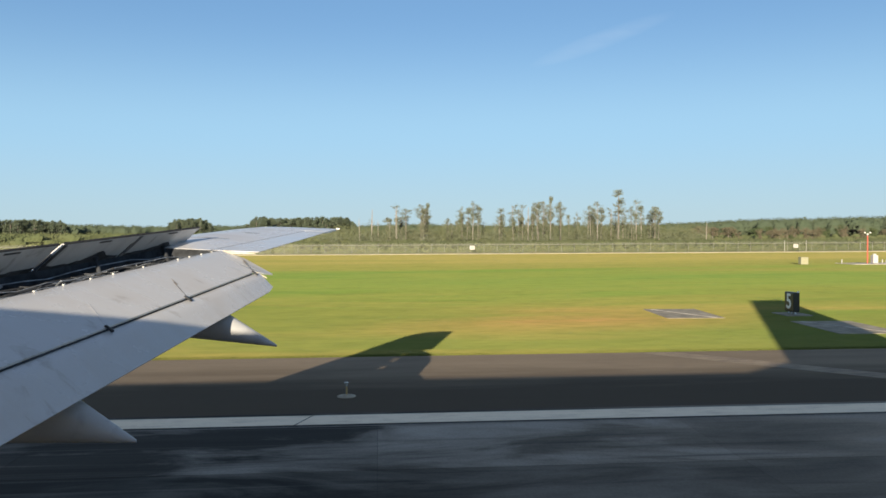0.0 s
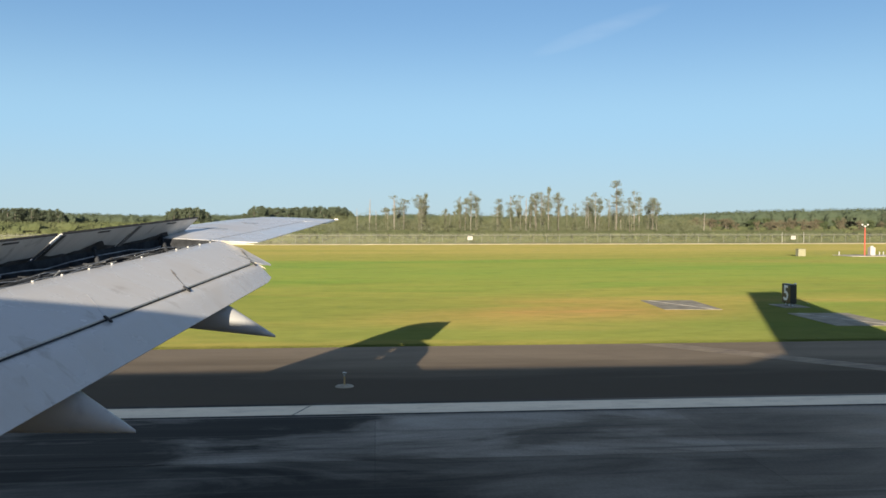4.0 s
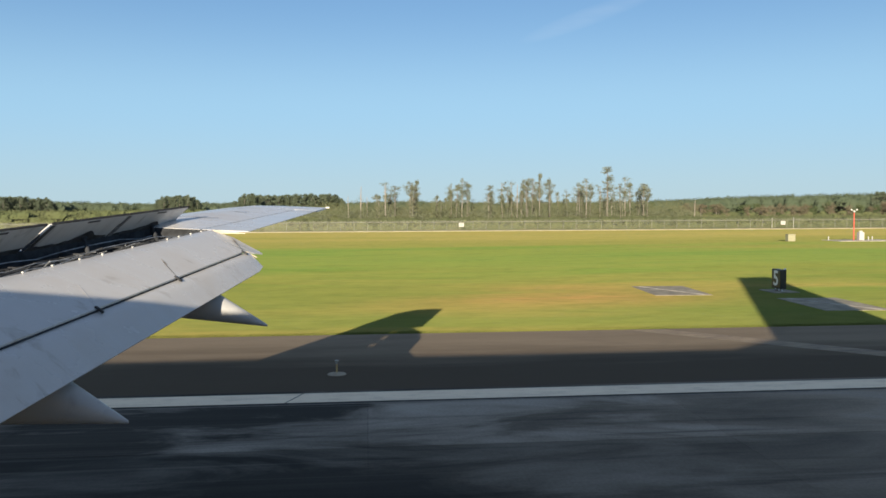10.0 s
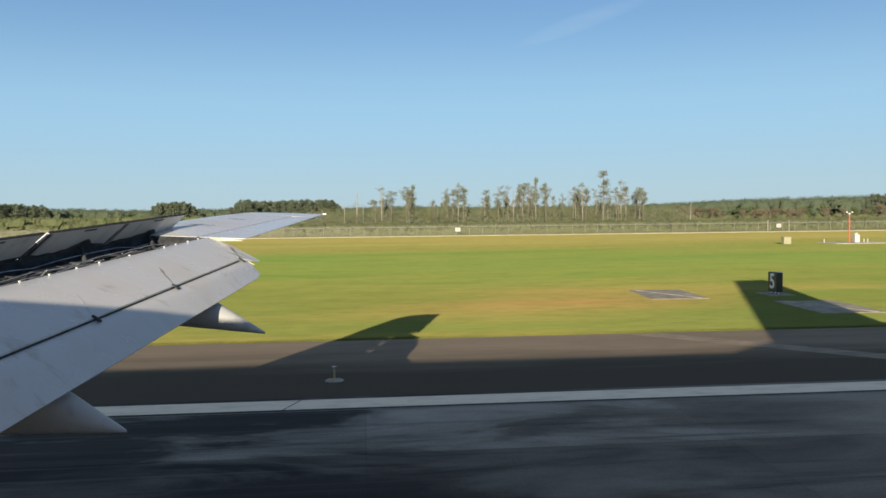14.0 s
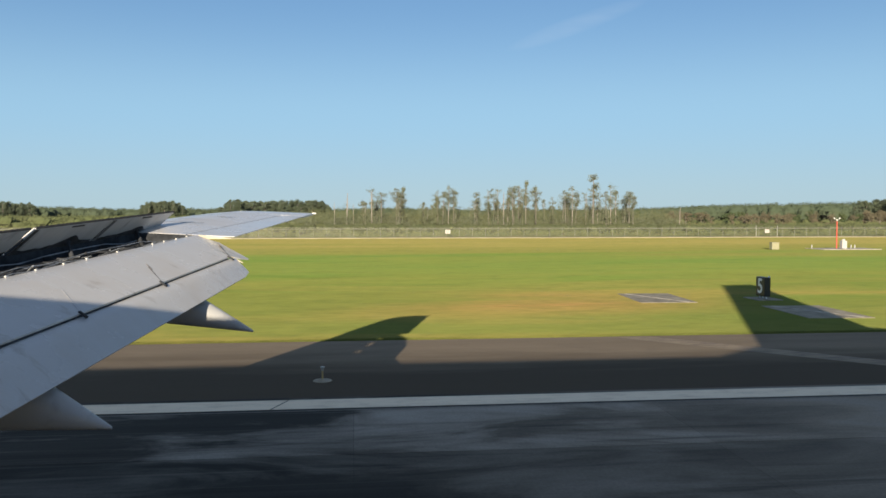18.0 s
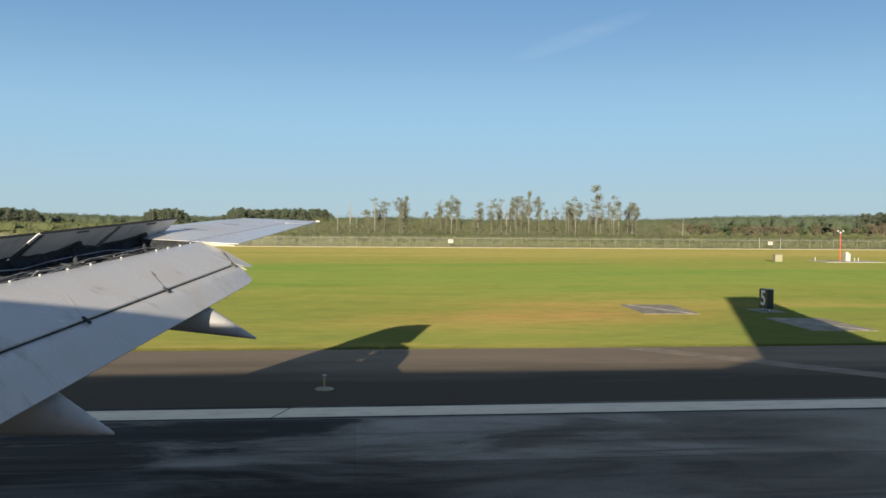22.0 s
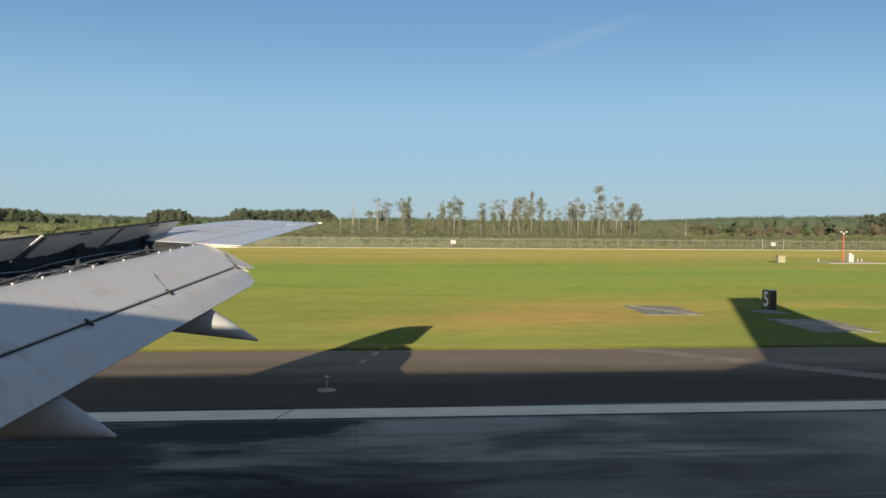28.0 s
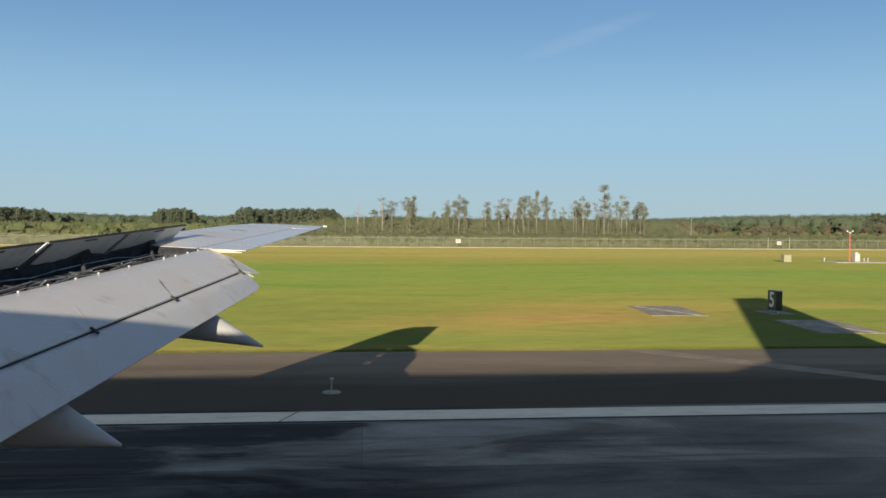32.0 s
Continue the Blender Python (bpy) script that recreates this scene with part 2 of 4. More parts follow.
def concrete(name, lo, hi, streak):
    """Runway concrete: black tyre rubber, with pale scuffs and cloudy smears drawn out along the runway."""
    k = Mat(name, 0.85)
    a = k.noise(1.0, 7, k.where((0.035, 0.75, 1)), 0.6, 0.3)
    b = k.noise(1.0, 7, k.where((0.17, 0.42, 1)), 0.62, 0.6)
    d = k.noise(1.0, 6, k.where((0.10, 1.9, 1)), 0.6, 0.4)
    e = k.noise(1.0, 6, k.where((0.05, 5.0, 1)), 0.7, 0.2)
    f = k.noise(14.0, 6, k.where((1, 1, 1)), 0.7)
    # paler towards +x: the brighter light on that side, put into the colour
    aft_light = k.span(k.math("ADD", k.axis(0), k.span(b, 0.3, 0.7, -7, 7)), -3, 12)
    base = k.mix(k.span(a, 0.36, 0.64), lo, hi)
    base = k.mix(k.math("MULTIPLY", aft_light, 0.85), base, (hi[0] * 4.3, hi[1] * 4.0, hi[2] * 3.6))
    base = k.mix(k.span(b, 0.47, 0.66, 0, streak), base, tuple(min(1, x * 4.2) for x in hi))
    base = k.mix(k.span(e, 0.56, 0.70, 0, streak * 0.6), base, tuple(min(1, x * 3.6) for x in hi))
    base = k.mix(k.span(d, 0.54, 0.68, 0, 0.5), base, tuple(x * 0.6 for x in lo))
    base = k.mix(k.span(f, 0.35, 0.75, 0, 0.30), base, tuple(x * 0.6 for x in lo))
    base = k.mix(k.math("MULTIPLY", k.rand(), 0.16), base, tuple(x * 0.7 for x in lo))
    k.colour(base).rough(k.span(a, 0.3, 0.7, 0.85, 1.0))
    k.b.inputs["Specular IOR Level"].default_value = 0.12
    k.bump(f, 0.35, 0.006)
    return k.m


RUNWAY = concrete("runway_concrete_rubbered", (0.030, 0.0282, 0.0254), (0.071, 0.0665, 0.0588), 0.48)
SCUFFED = concrete("runway_concrete_scuffed", (0.032, 0.030, 0.0262), (0.100, 0.092, 0.080), 1.0)
JOINT = plain("joint_sealant", (0.015, 0.015, 0.015), 0.9, 0, 0.3)


def asphalt():
    k = Mat("shoulder_asphalt", 0.9)
    a = k.noise(1.0, 6, k.where((0.12, 0.7, 1)), 0.6)
    f = k.noise(26.0, 6, k.where(), 0.75)
    b = k.noise(0.25, 5, k.where(), 0.6, 0.8)
    c = k.mix(k.span(a, 0.3, 0.7), (0.226, 0.181, 0.128), (0.288, 0.234, 0.168))
    c = k.mix(k.span(b, 0.5, 0.75, 0, 0.5), c, (0.156, 0.122, 0.094))
    # shade of the fuselage deepened in the colour, darker towards the runway
    shade_band = k.span(k.math("ADD", k.axis(1), k.span(a, 0.3, 0.7, -0.9, 0.9)), 27.9, 24.2, 0, 0.88)
    c = k.mix(shade_band, c, (0.070, 0.054, 0.036))
    k.colour(k.mix(k.span(f, 0.4, 0.7, 0, 0.5), c, (0.112, 0.089, 0.070)))
    k.b.inputs["Specular IOR Level"].default_value = 0.08
    k.bump(f, 0.4, 0.006)
    return k.m


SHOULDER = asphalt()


def worn_paint(name, col, under, wear):
    k = Mat(name, 0.7)
    a = k.noise(1.6, 7, k.where((0.6, 1.6, 1)), 0.7)
    f = k.noise(30.0, 5, k.where(), 0.7)
    d = k.math("ADD", k.math("MULTIPLY", a, 0.65), k.math("MULTIPLY", f, 0.35))
    k.colour(k.mix(k.span(d, wear, wear + 0.16), under, col))
    k.b.inputs["Specular IOR Level"].default_value = 0.1
    k.bump(f, 0.25, 0.004)
    return k.m


LINEPAINT = worn_paint("white_runway_paint", (0.93, 0.79, 0.60), (0.68, 0.57, 0.43), 0.36)
TANPAINT = worn_paint("faded_yellow_paint", (0.34, 0.275, 0.19), (0.19, 0.15, 0.115), 0.42)
PAD = plain("weathered_concrete_pad", (0.46, 0.42, 0.36), 0.9, 0, 0.35, 1.2, 0.3)


def turf(name, relief):
    """Mown airfield grass: green in the middle, dry towards the fence and in patches by the pavement."""
    k = Mat(name, 0.9)
    y = k.axis(1)
    warp = k.noise(1.0, 4, k.where((0.012, 0.06, 1)), 0.55)
    yy = k.math("ADD", y, k.span(warp, 0.25, 0.75, -26, 26))
    u = k.span(yy, 30, 188)
    green, lush, olive, straw = (0.176, 0.248, 0.056), (0.154, 0.240, 0.055), (0.192, 0.224, 0.058), (0.335, 0.284, 0.098)
    base = k.ramp(u, [(0.0, olive), (0.10, (0.184, 0.218, 0.053)), (0.20, green), (0.36, lush), (0.44, green), (0.52, (0.235, 0.234, 0.068)), (0.70, straw)])
    streak = k.noise(1.0, 5, k.where((0.020, 0.09, 1)), 0.55, 0.9)
    base = k.mix(k.span(streak, 0.44, 0.70, 0, 0.60), base, (0.238, 0.252, 0.062))
    base = k.mix(k.span(streak, 0.48, 0.27, 0, 0.50), base, (0.142, 0.220, 0.042))
    rust = k.noise(1.0, 5, k.where((0.030, 0.12, 1)), 0.5, 0.6)
    band = k.math("MULTIPLY", k.span(y, 37, 43), k.span(y, 53, 45), True)
    run = k.math("MULTIPLY", k.span(k.axis(0), -4, 8), k.span(k.axis(0), 24, 12), True)
    base = k.mix(k.math("MULTIPLY", k.math("MULTIPLY", band, run), k.span(rust, 0.30, 0.52, 0.1, 0.90), True), base, (0.385, 0.218, 0.092))
    base = k.mix(k.math("MULTIPLY", k.span(y, 70, 54), k.span(rust, 0.48, 0.66, 0, 0.7), True), base, (0.345, 0.262, 0.085))
    tuft = k.noise(2.2, 6, k.where((0.35, 0.8, 1)), 0.6)
    base = k.mix(k.span(tuft, 0.42, 0.70, 0, 0.30), base, (0.120, 0.150, 0.036))
    swath = k.noise(1.0, 6, k.where((0.22, 0.50, 1)), 0.65, 0.8)
    base = k.mix(k.span(swath, 0.50, 0.72, 0, 0.45), base, (0.105, 0.150, 0.036))
    base = k.mix(k.span(swath, 0.46, 0.28, 0, 0.40), base, (0.250, 0.264, 0.068))
    fine = k.noise(17.0, 5, k.where(), 0.7)
    base = k.mix(k.span(fine, 0.45, 0.72, 0, 0.08), base, (0.14, 0.16, 0.04))
    far = k.span(y, 179, 186)
    wild = k.mix(k.span(k.noise(0.06, 5, k.where()), 0.4, 0.6), (0.150, 0.175, 0.075), (0.200, 0.195, 0.100))
    k.colour(k.mix(far, base, wild))
    k.b.inputs["Specular IOR Level"].default_value = 0.1
    # upright blades face the low sun more than the flat ground does
    lean = k.node("ShaderNodeCombineXYZ")
    k.put(lean.inputs[0], k.span(k.noise(1.0, 4, k.where((0.5, 1.6, 1)), 0.6), 0.3, 0.7, -0.05, 0.05))
    k.put(lean.inputs[1], k.span(k.math("ADD", k.math("MULTIPLY", fine, relief), k.math("MULTIPLY", tuft, 1 - relief)), 0.3, 0.7, -0.54, -0.36))
    lean.inputs[2].default_value = 0.90
    k.t.links.new(lean.outputs[0], k.b.inputs["Normal"])
    return k.m


TURF = turf("mown_grass", 0.4)
BLADES = turf("grass_blades", 0.4)


def leaves(name, a, b, dry, even=0.45):
    """Leaf clumps: colour shifts from tree to tree and from clump to clump."""
    k = Mat(name, 0.65)
    patch = k.span(k.noise(0.055, 4, k.where(), 0.6), 0.35, 0.65)
    c = k.mix(k.math("ADD", k.math("MULTIPLY", k.rand(), 0.4), k.math("MULTIPLY", patch, 0.6)), a, b)
    c = k.mix(k.math("MULTIPLY", k.island(), 0.22), c, dry)
    k.colour(c)
    k.b.inputs["Specular IOR Level"].default_value = 0.2
    # sprays bend every way, so a clump is lit more evenly than flat cards would be
    bend = k.node("ShaderNodeMix", data_type="VECTOR")
    k.put(bend.inputs[0], even)
    k.t.links.new(k.node("ShaderNodeNewGeometry").outputs["Normal"], bend.inputs[4])
    k.put(bend.inputs[5], (-0.1, -0.45, 0.88))
    unit = k.node("ShaderNodeVectorMath", operation="NORMALIZE")
    k.t.links.new(bend.outputs[1], unit.inputs[0])
    k.t.links.new(unit.outputs[0], k.b.inputs["Normal"])
    return k.m


OAK = leaves("broad_leaves", (0.058, 0.090, 0.040), (0.092, 0.115, 0.054), (0.100, 0.115, 0.060), 0.65)
# haze of the air is put into the CYPRESS, DISTANT and PINE leaf colours
CYPRESS = leaves("cypress_leaves", (0.142, 0.168, 0.104), (0.176, 0.190, 0.124), (0.172, 0.178, 0.124), 0.65)
DISTANT = leaves("hazed_distant_leaves", (0.080, 0.112, 0.070), (0.106, 0.134, 0.082), (0.102, 0.126, 0.080), 0.85)
BUSH = leaves("bush_leaves", (0.102, 0.132, 0.056), (0.158, 0.172, 0.080), (0.146, 0.156, 0.078), 0.80)
PINE = leaves("hazed_pine_needles", (0.112, 0.150, 0.096), (0.136, 0.168, 0.108), (0.134, 0.158, 0.110), 0.94)
SCRUB = leaves("scrub_leaves", (0.148, 0.192, 0.078), (0.205, 0.218, 0.098), (0.198, 0.208, 0.104), 0.75)
RUST = leaves("withered_leaves", (0.132, 0.118, 0.076), (0.166, 0.140, 0.096), (0.120, 0.128, 0.076), 0.6)
DRYBRUSH = leaves("grey_brown_twigs", (0.120, 0.140, 0.062), (0.170, 0.162, 0.088), (0.132, 0.152, 0.072), 0.72)
DARKBRUSH = leaves("dark_olive_leaves", (0.078, 0.100, 0.046), (0.110, 0.124, 0.060), (0.115, 0.120, 0.066), 0.65)
PALEBARK = plain("bleached_bark", (0.31, 0.28, 0.245), 0.9, 0, 0.3, 3.0, 0.4)
BARK = plain("grey_bark", (0.22, 0.20, 0.175), 0.9, 0, 0.4, 3.0, 0.4)
DARKBARK = plain("brown_bark", (0.13, 0.10, 0.075), 0.9, 0, 0.4, 3.0, 0.4)


def chainlink():
    """Woven wire too fine to part: an open net that lets most of the view through."""
    k = Mat("chain_link", 0.5, 0.5)
    k.colour(k.mix(k.noise(0.6, 4, k.where()), (0.16, 0.165, 0.15), (0.24, 0.24, 0.22)))
    tr = k.node("ShaderNodeBsdfTransparent")
    ms = k.node("ShaderNodeMixShader")
    k.put(ms.inputs[0], k.span(k.noise(0.5, 3, k.where()), 0.3, 0.7, 0.05, 0.10))
    k.t.links.new(tr.outputs[0], ms.inputs[1])
    k.t.links.new(k.b.outputs[0], ms.inputs[2])
    k.t.links.new(ms.outputs[0], k.t.nodes["Material Output"].inputs["Surface"])
    return k.m


LINK = chainlink()


# ---- mesh helpers ----
def mesh_of(name, verts, faces, material, smooth=False):
    me = bpy.data.meshes.new(name)
    me.from_pydata([tuple(v) for v in verts], [], [tuple(f) for f in faces])
    me.materials.append(material)
    if smooth:
        me.polygons.foreach_set("use_smooth", [True] * len(me.polygons))
    me.update()
    return me


def made(name, data, parent=None, label=""):
    ob = new(name, data)
    ob.parent = parent
    return tagged(ob, label)


def part(name, bm, material, parent=None, label="", smooth=False):
    bmesh.ops.recalc_face_normals(bm, faces=bm.faces)
    me = bpy.data.meshes.new(name)
    bm.to_mesh(me)
    bm.free()
    me.materials.append(material)
    if smooth:
        me.polygons.foreach_set("use_smooth", [True] * len(me.polygons))
        me.set_sharp_from_angle(angle=radians(38))
    return made(name, me, parent, label)


def loft(sections, cap=True):
    """A skin over closed sections, each a list of points of the same count."""
    bm = bmesh.new()
    rings = [[bm.verts.new(p) for p in s] for s in sections]
    n = len(rings[0])
    for r, q in itertools.pairwise(rings):
        for i in range(n):
            bm.faces.new((r[i], r[(i + 1) % n], q[(i + 1) % n], q[i]))
    if cap:
        bm.faces.new(rings[0])
        bm.faces.new(rings[-1][::-1])
    return bm


def box(size, at=(0, 0, 0), bevel=0.0, turn=None):
    bm = bmesh.new()
    bmesh.ops.create_cube(bm, size=1.0)
    bmesh.ops.scale(bm, vec=size, verts=bm.verts)
    if bevel:
        bmesh.ops.bevel(bm, geom=bm.edges[:], offset=bevel, segments=2, affect="EDGES", profile=0.6)
    if turn is not None:
        bmesh.ops.transform(bm, matrix=turn, verts=bm.verts)
    bmesh.ops.translate(bm, vec=at, verts=bm.verts)
    return bm


def rod(p, q, r, r2=None, n=10):
    """A straight or tapered rod from p to q."""
    p, q = Vector(p), Vector(q)
    d = (q - p).normalized()
    u = d.orthogonal().normalized()
    w = d.cross(u)
    r2 = r if r2 is None else r2
    ring = lambda c, rr: [c + (u * math.cos(a) + w * math.sin(a)) * rr for a in (2 * math.pi * i / n for i in range(n))]
    return loft([ring(p, r), ring(q, r2)])


def join(*bms):
    out = bmesh.new()
    for b in bms:
        me = bpy.data.meshes.new("tmp")
        b.to_mesh(me)
        b.free()
        out.from_mesh(me)
        bpy.data.meshes.remove(me)
    return out


def lerp(a, b, t):
    return a + (b - a) * t


# ---- ground, runway, shoulder ----
HALF = 22.86                       # half of a 150 ft runway
AXIS = -1.78                       # the aircraft stands on the centre line
EDGE = 21.20                       # concrete ends, asphalt shoulder begins
GRASS = 30.75


def strip(name, x0, x1, y0, y1, z, thick, material, kind, label, category):
    bm = box((x1 - x0, y1 - y0, thick), ((x0 + x1) / 2, (y0 + y1) / 2, z - thick / 2))
    ob = part(name, bm, material)
    return tagged(ob, label, category, kind=kind)


gv, gf = [], []
xs = [-4500, -1500, -600, -250, -100, 0, 100, 250, 600, 1500, 4500]
ys = [-4500, -1200, -300, -60, 30, 60, 120, 190, 300, 700, 1600, 4700]
for yv in ys:
    for xv in xs:
        gv.append((xv, yv, -0.035))
for j in range(len(ys) - 1):
    for i in range(len(xs) - 1):
        a = j * len(xs) + i
        gf.append((a, a + 1, a + 1 + len(xs), a + len(xs)))
tagged(made("ground", mesh_of("ground", gv, gf, TURF)), "flat airfield grass, green with dry straw patches", "grass", kind="structure")

runway = strip("runway", -900, 900, AXIS - HALF, EDGE, -0.012, 0.3, JOINT, "structure",
               "dark rubber-stained concrete runway with sealed joints", "runway")
for x0, x1 in ((-900, -68.6), (83.8, 900)):
    part("runway_stretch", box((x1 - x0, EDGE - AXIS + HALF, 0.012), ((x0 + x1) / 2, (EDGE + AXIS - HALF) / 2, -0.006)), RUNWAY, runway)
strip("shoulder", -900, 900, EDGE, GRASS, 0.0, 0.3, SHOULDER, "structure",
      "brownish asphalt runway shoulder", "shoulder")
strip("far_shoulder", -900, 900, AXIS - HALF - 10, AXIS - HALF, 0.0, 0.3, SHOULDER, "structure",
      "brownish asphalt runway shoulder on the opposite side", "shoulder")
tagged(part("edge_line", box((1800, 1.0, 0.004), (0, 20.45, 0.003)), LINEPAINT), "weathered white painted runway edge line", "marking", kind="structure")
strip("perimeter_track", -900, 900, 175.4, 179.6, 0.03, 0.1, plain("sandy_track", (0.54, 0.48, 0.34), 0.95, 0, 0.25, 0.4), "structure",
      "pale sandy track along the fence", "track")
border_mat = plain("black_marking_border", (0.02, 0.02, 0.02), 0.8)
for i in range(-14, 15):
    dash = tagged(part("centre_line_dash", box((36.6, 1.5, 0.004), (61.0 * i + 12, AXIS, 0.0045)), border_mat), "white runway centre line dash with black borders", "marking", "centre line", "structure")
    part("white_paint", box((36.6, 0.9, 0.004), (61.0 * i + 12, AXIS, 0.0085)), LINEPAINT, dash)
for x, lean in ((-30.6, 0.3), (-22.9, -0.2), (-7.4, 0.45), (-1.9, 0.35), (15.6, 0.2), (23.2, -0.3), (38.5, 0.25)):
    tagged(part("line_crack", box((0.03, 1.12, 0.003), (x, 20.42, 0.0065), 0, Matrix.Rotation(-lean, 4, "Z")), JOINT), "dark sealed crack across the white edge line", "joint", "line cracks", "structure")
tagged(part("joint_lip", box((1800, 0.07, 0.003), (0, 19.74, 0.0025)), plain("bare_concrete_lip", (0.20, 0.185, 0.16), 0.9)), "pale bare concrete lip along the joint", "joint", kind="structure")
tagged(part("edge_joint", box((1800, 0.10, 0.003), (0, 19.86, 0.002)), JOINT), "dark sealed joint beside the edge line", "joint", kind="structure")
for x0 in (-52.0, -21.0, 10.2, 41.5, 72.5):
    bm = bmesh.new()
    pts = [(x0, 30.6, 0.004), (x0 + 1.5, 30.6, 0.004), (x0 + 10.6, 21.4, 0.004), (x0 + 9.1, 21.4, 0.004)]
    bm.faces.new([bm.verts.new(p) for p in pts])
    tagged(part("shoulder_stripe", bm, TANPAINT), "faded yellow diagonal stripe painted on the asphalt shoulder", "marking", "shoulder stripes", "structure")

# ---- the airliner ----
airliner = tagged(new("airliner"), "white airliner with grey wing, raised spoilers and lowered flaps", "airplane")
TIP = (-0.847, 17.1, 4.847)


def skin(x, y):
    """Height of the rear upper surface of the wing, before its nose curves down."""
    return TIP[2] - 0.1051 * (17.1 - y) - 0.05 * (x - TIP[0])


def x_nose(y):
    return -2.45 - 0.545 * (17.1 - y) + (0.95 * ((y - 16.0) / 1.1) ** 2 if y > 16.0 else 0)


def x_tail(y):
    return TIP[0] - 0.251 * (17.1 - y)


FLAP_END = 12.95


def line_a(y):                      # upper front edge of the forward flap
    t = (y - 8.61) / 4.34
    return Vector((lerp(-3.75, -2.43, t), y, lerp(4.10, 4.49, t)))


def line_b(y):                      # slot between forward and aft flap
    t = (y - 7.35) / 5.15
    return Vector((lerp(-3.22, -1.88, t), y, lerp(3.62, 4.175, t)))


def line_c(y):                      # trailing edge of the aft flap
    t = (y - 6.58) / 5.72
    return Vector((lerp(-2.90, -1.63, t), y, lerp(3.13, 3.875, t)))


def x_hinge(y):
    return line_a(y).x - 1.01 - 0.035 * (12.92 - y)


def x_aileron(y):
    return x_tail(y) - 0.40 - 0.085 * (17.1 - y)


def upper(x, y):
    c = x_tail(y) - x_nose(y)
    v = max(0.0, (0.62 - (x - x_nose(y)) / c) / 0.62)
    crest = 0.075 * min(1.0, max(0.0, x_aileron(y) - x) / 0.8) * min(1.0, max(0.0, (y - 12.94) / 0.5))
    return skin(x, y) + crest - 0.085 * c * (1 - math.sqrt(max(0.0, 1 - v * v)))


def lower(x, y):
    c = x_tail(y) - x_nose(y)
    u = (x - x_nose(y)) / c
    z0, z1 = upper(x_nose(y), y), skin(x_tail(y), y) - 0.03
    return lerp(z0, z1, u) - 0.055 * c * math.sin(math.pi * min(1, max(0, u)) ** 0.6)


def wing_section(y, x_rear):
    xn = x_nose(y)
    us = [(1 - math.cos(math.pi / 2 * i / 16)) for i in range(17)]
    top = [(lerp(xn, x_rear, u), y, upper(lerp(xn, x_rear, u), y)) for u in us]
    low = [(lerp(xn, x_rear, u), y, lower(lerp(xn, x_rear, u), y)) for u in us[1:]]
    return top[::-1] + low


ystat = [AXIS, 0.5, 2, 4, 6, 7.5, 9, 10.5, 12, FLAP_END]
secs = [wing_section(y, x_hinge(y)) for y in ystat]
wing = part("wing", loft(secs), WING, airliner, "grey painted swept wing with streaks of grime", True)
outer = [wing_section(y, x_aileron(y)) for y in (FLAP_END + 0.002, 13.2, 13.45, 14, 15, 16, 16.45)]
part("outer_wing", loft(outer), WING, airliner, "", True)
cap = [wing_section(y, x_tail(y) - 0.002) for y in (16.452, 16.6, 16.8, 16.95, 17.05, 17.1)]
part("wing_tip", loft(cap), WING, airliner, "", True)


def mirrored(sections):
    """The same sections on the other side of the fuselage."""
    return [[(p[0], 2 * AXIS - p[1], p[2]) for p in sec] for sec in sections]


whole = [wing_section(y, x_tail(y) - 0.002) for y in (AXIS, 2, 6, 10, 14, 16, 16.6, 16.95, 17.1)]
part("wing", loft(mirrored(whole)), WING, airliner, "grey painted swept wing on the far side", True)

# aileron, hinged behind the outer wing
asec = []
for y in (FLAP_END + 0.02, 14.2, 15.4, 16.446):
    xa, xt = x_aileron(y) + 0.025, x_tail(y)
    asec.append([(xa, y, upper(xa, y) - 0.002), (lerp(xa, xt, 0.5), y, upper(lerp(xa, xt, 0.5), y) - 0.001), (xt, y, skin(xt, y)),
                 (xt, y, skin(xt, y) - 0.008), (xa, y, skin(xa, y) - 0.045)])
part("aileron", loft(asec), WING, airliner, "", False)
part("navigation_light", box((0.08, 0.06, 0.032), (TIP[0] + 0.01, 17.07, TIP[2] + 0.0), 0.012), REDLENS, wing, "small white lamp cover at the wing tip")
CREAM = plain("cream_primer", (0.48, 0.43, 0.33), 0.5)
part("closing_rib", loft([[(-2.432, y, 4.495), (-1.93, y, 4.437), (-1.94, y, 4.428), (-2.432, y, 4.433)] for y in (FLAP_END - 0.035, FLAP_END - 0.005)]), CREAM, airliner,
     "cream wedge closing the flap bay")
part("flap_rod", rod((-1.90, 12.55, 4.172), (-1.705, 12.55, 4.069), 0.011, 0.008, 8), CREAM, airliner, "thin cream rod at the flap's outer end")

# wing upper skin: panel seams and static dischargers
for y in (14.05, 15.2):
    part("skin_seam", box((x_aileron(y) - x_nose(y) - 1.0, 0.012, 0.004), (lerp(x_nose(y), x_aileron(y), 0.62), y, upper(lerp(x_nose(y), x_aileron(y), 0.62), y)), 0,
                          Matrix.Rotation(radians(2.9), 4, "Y")), BAY, wing)

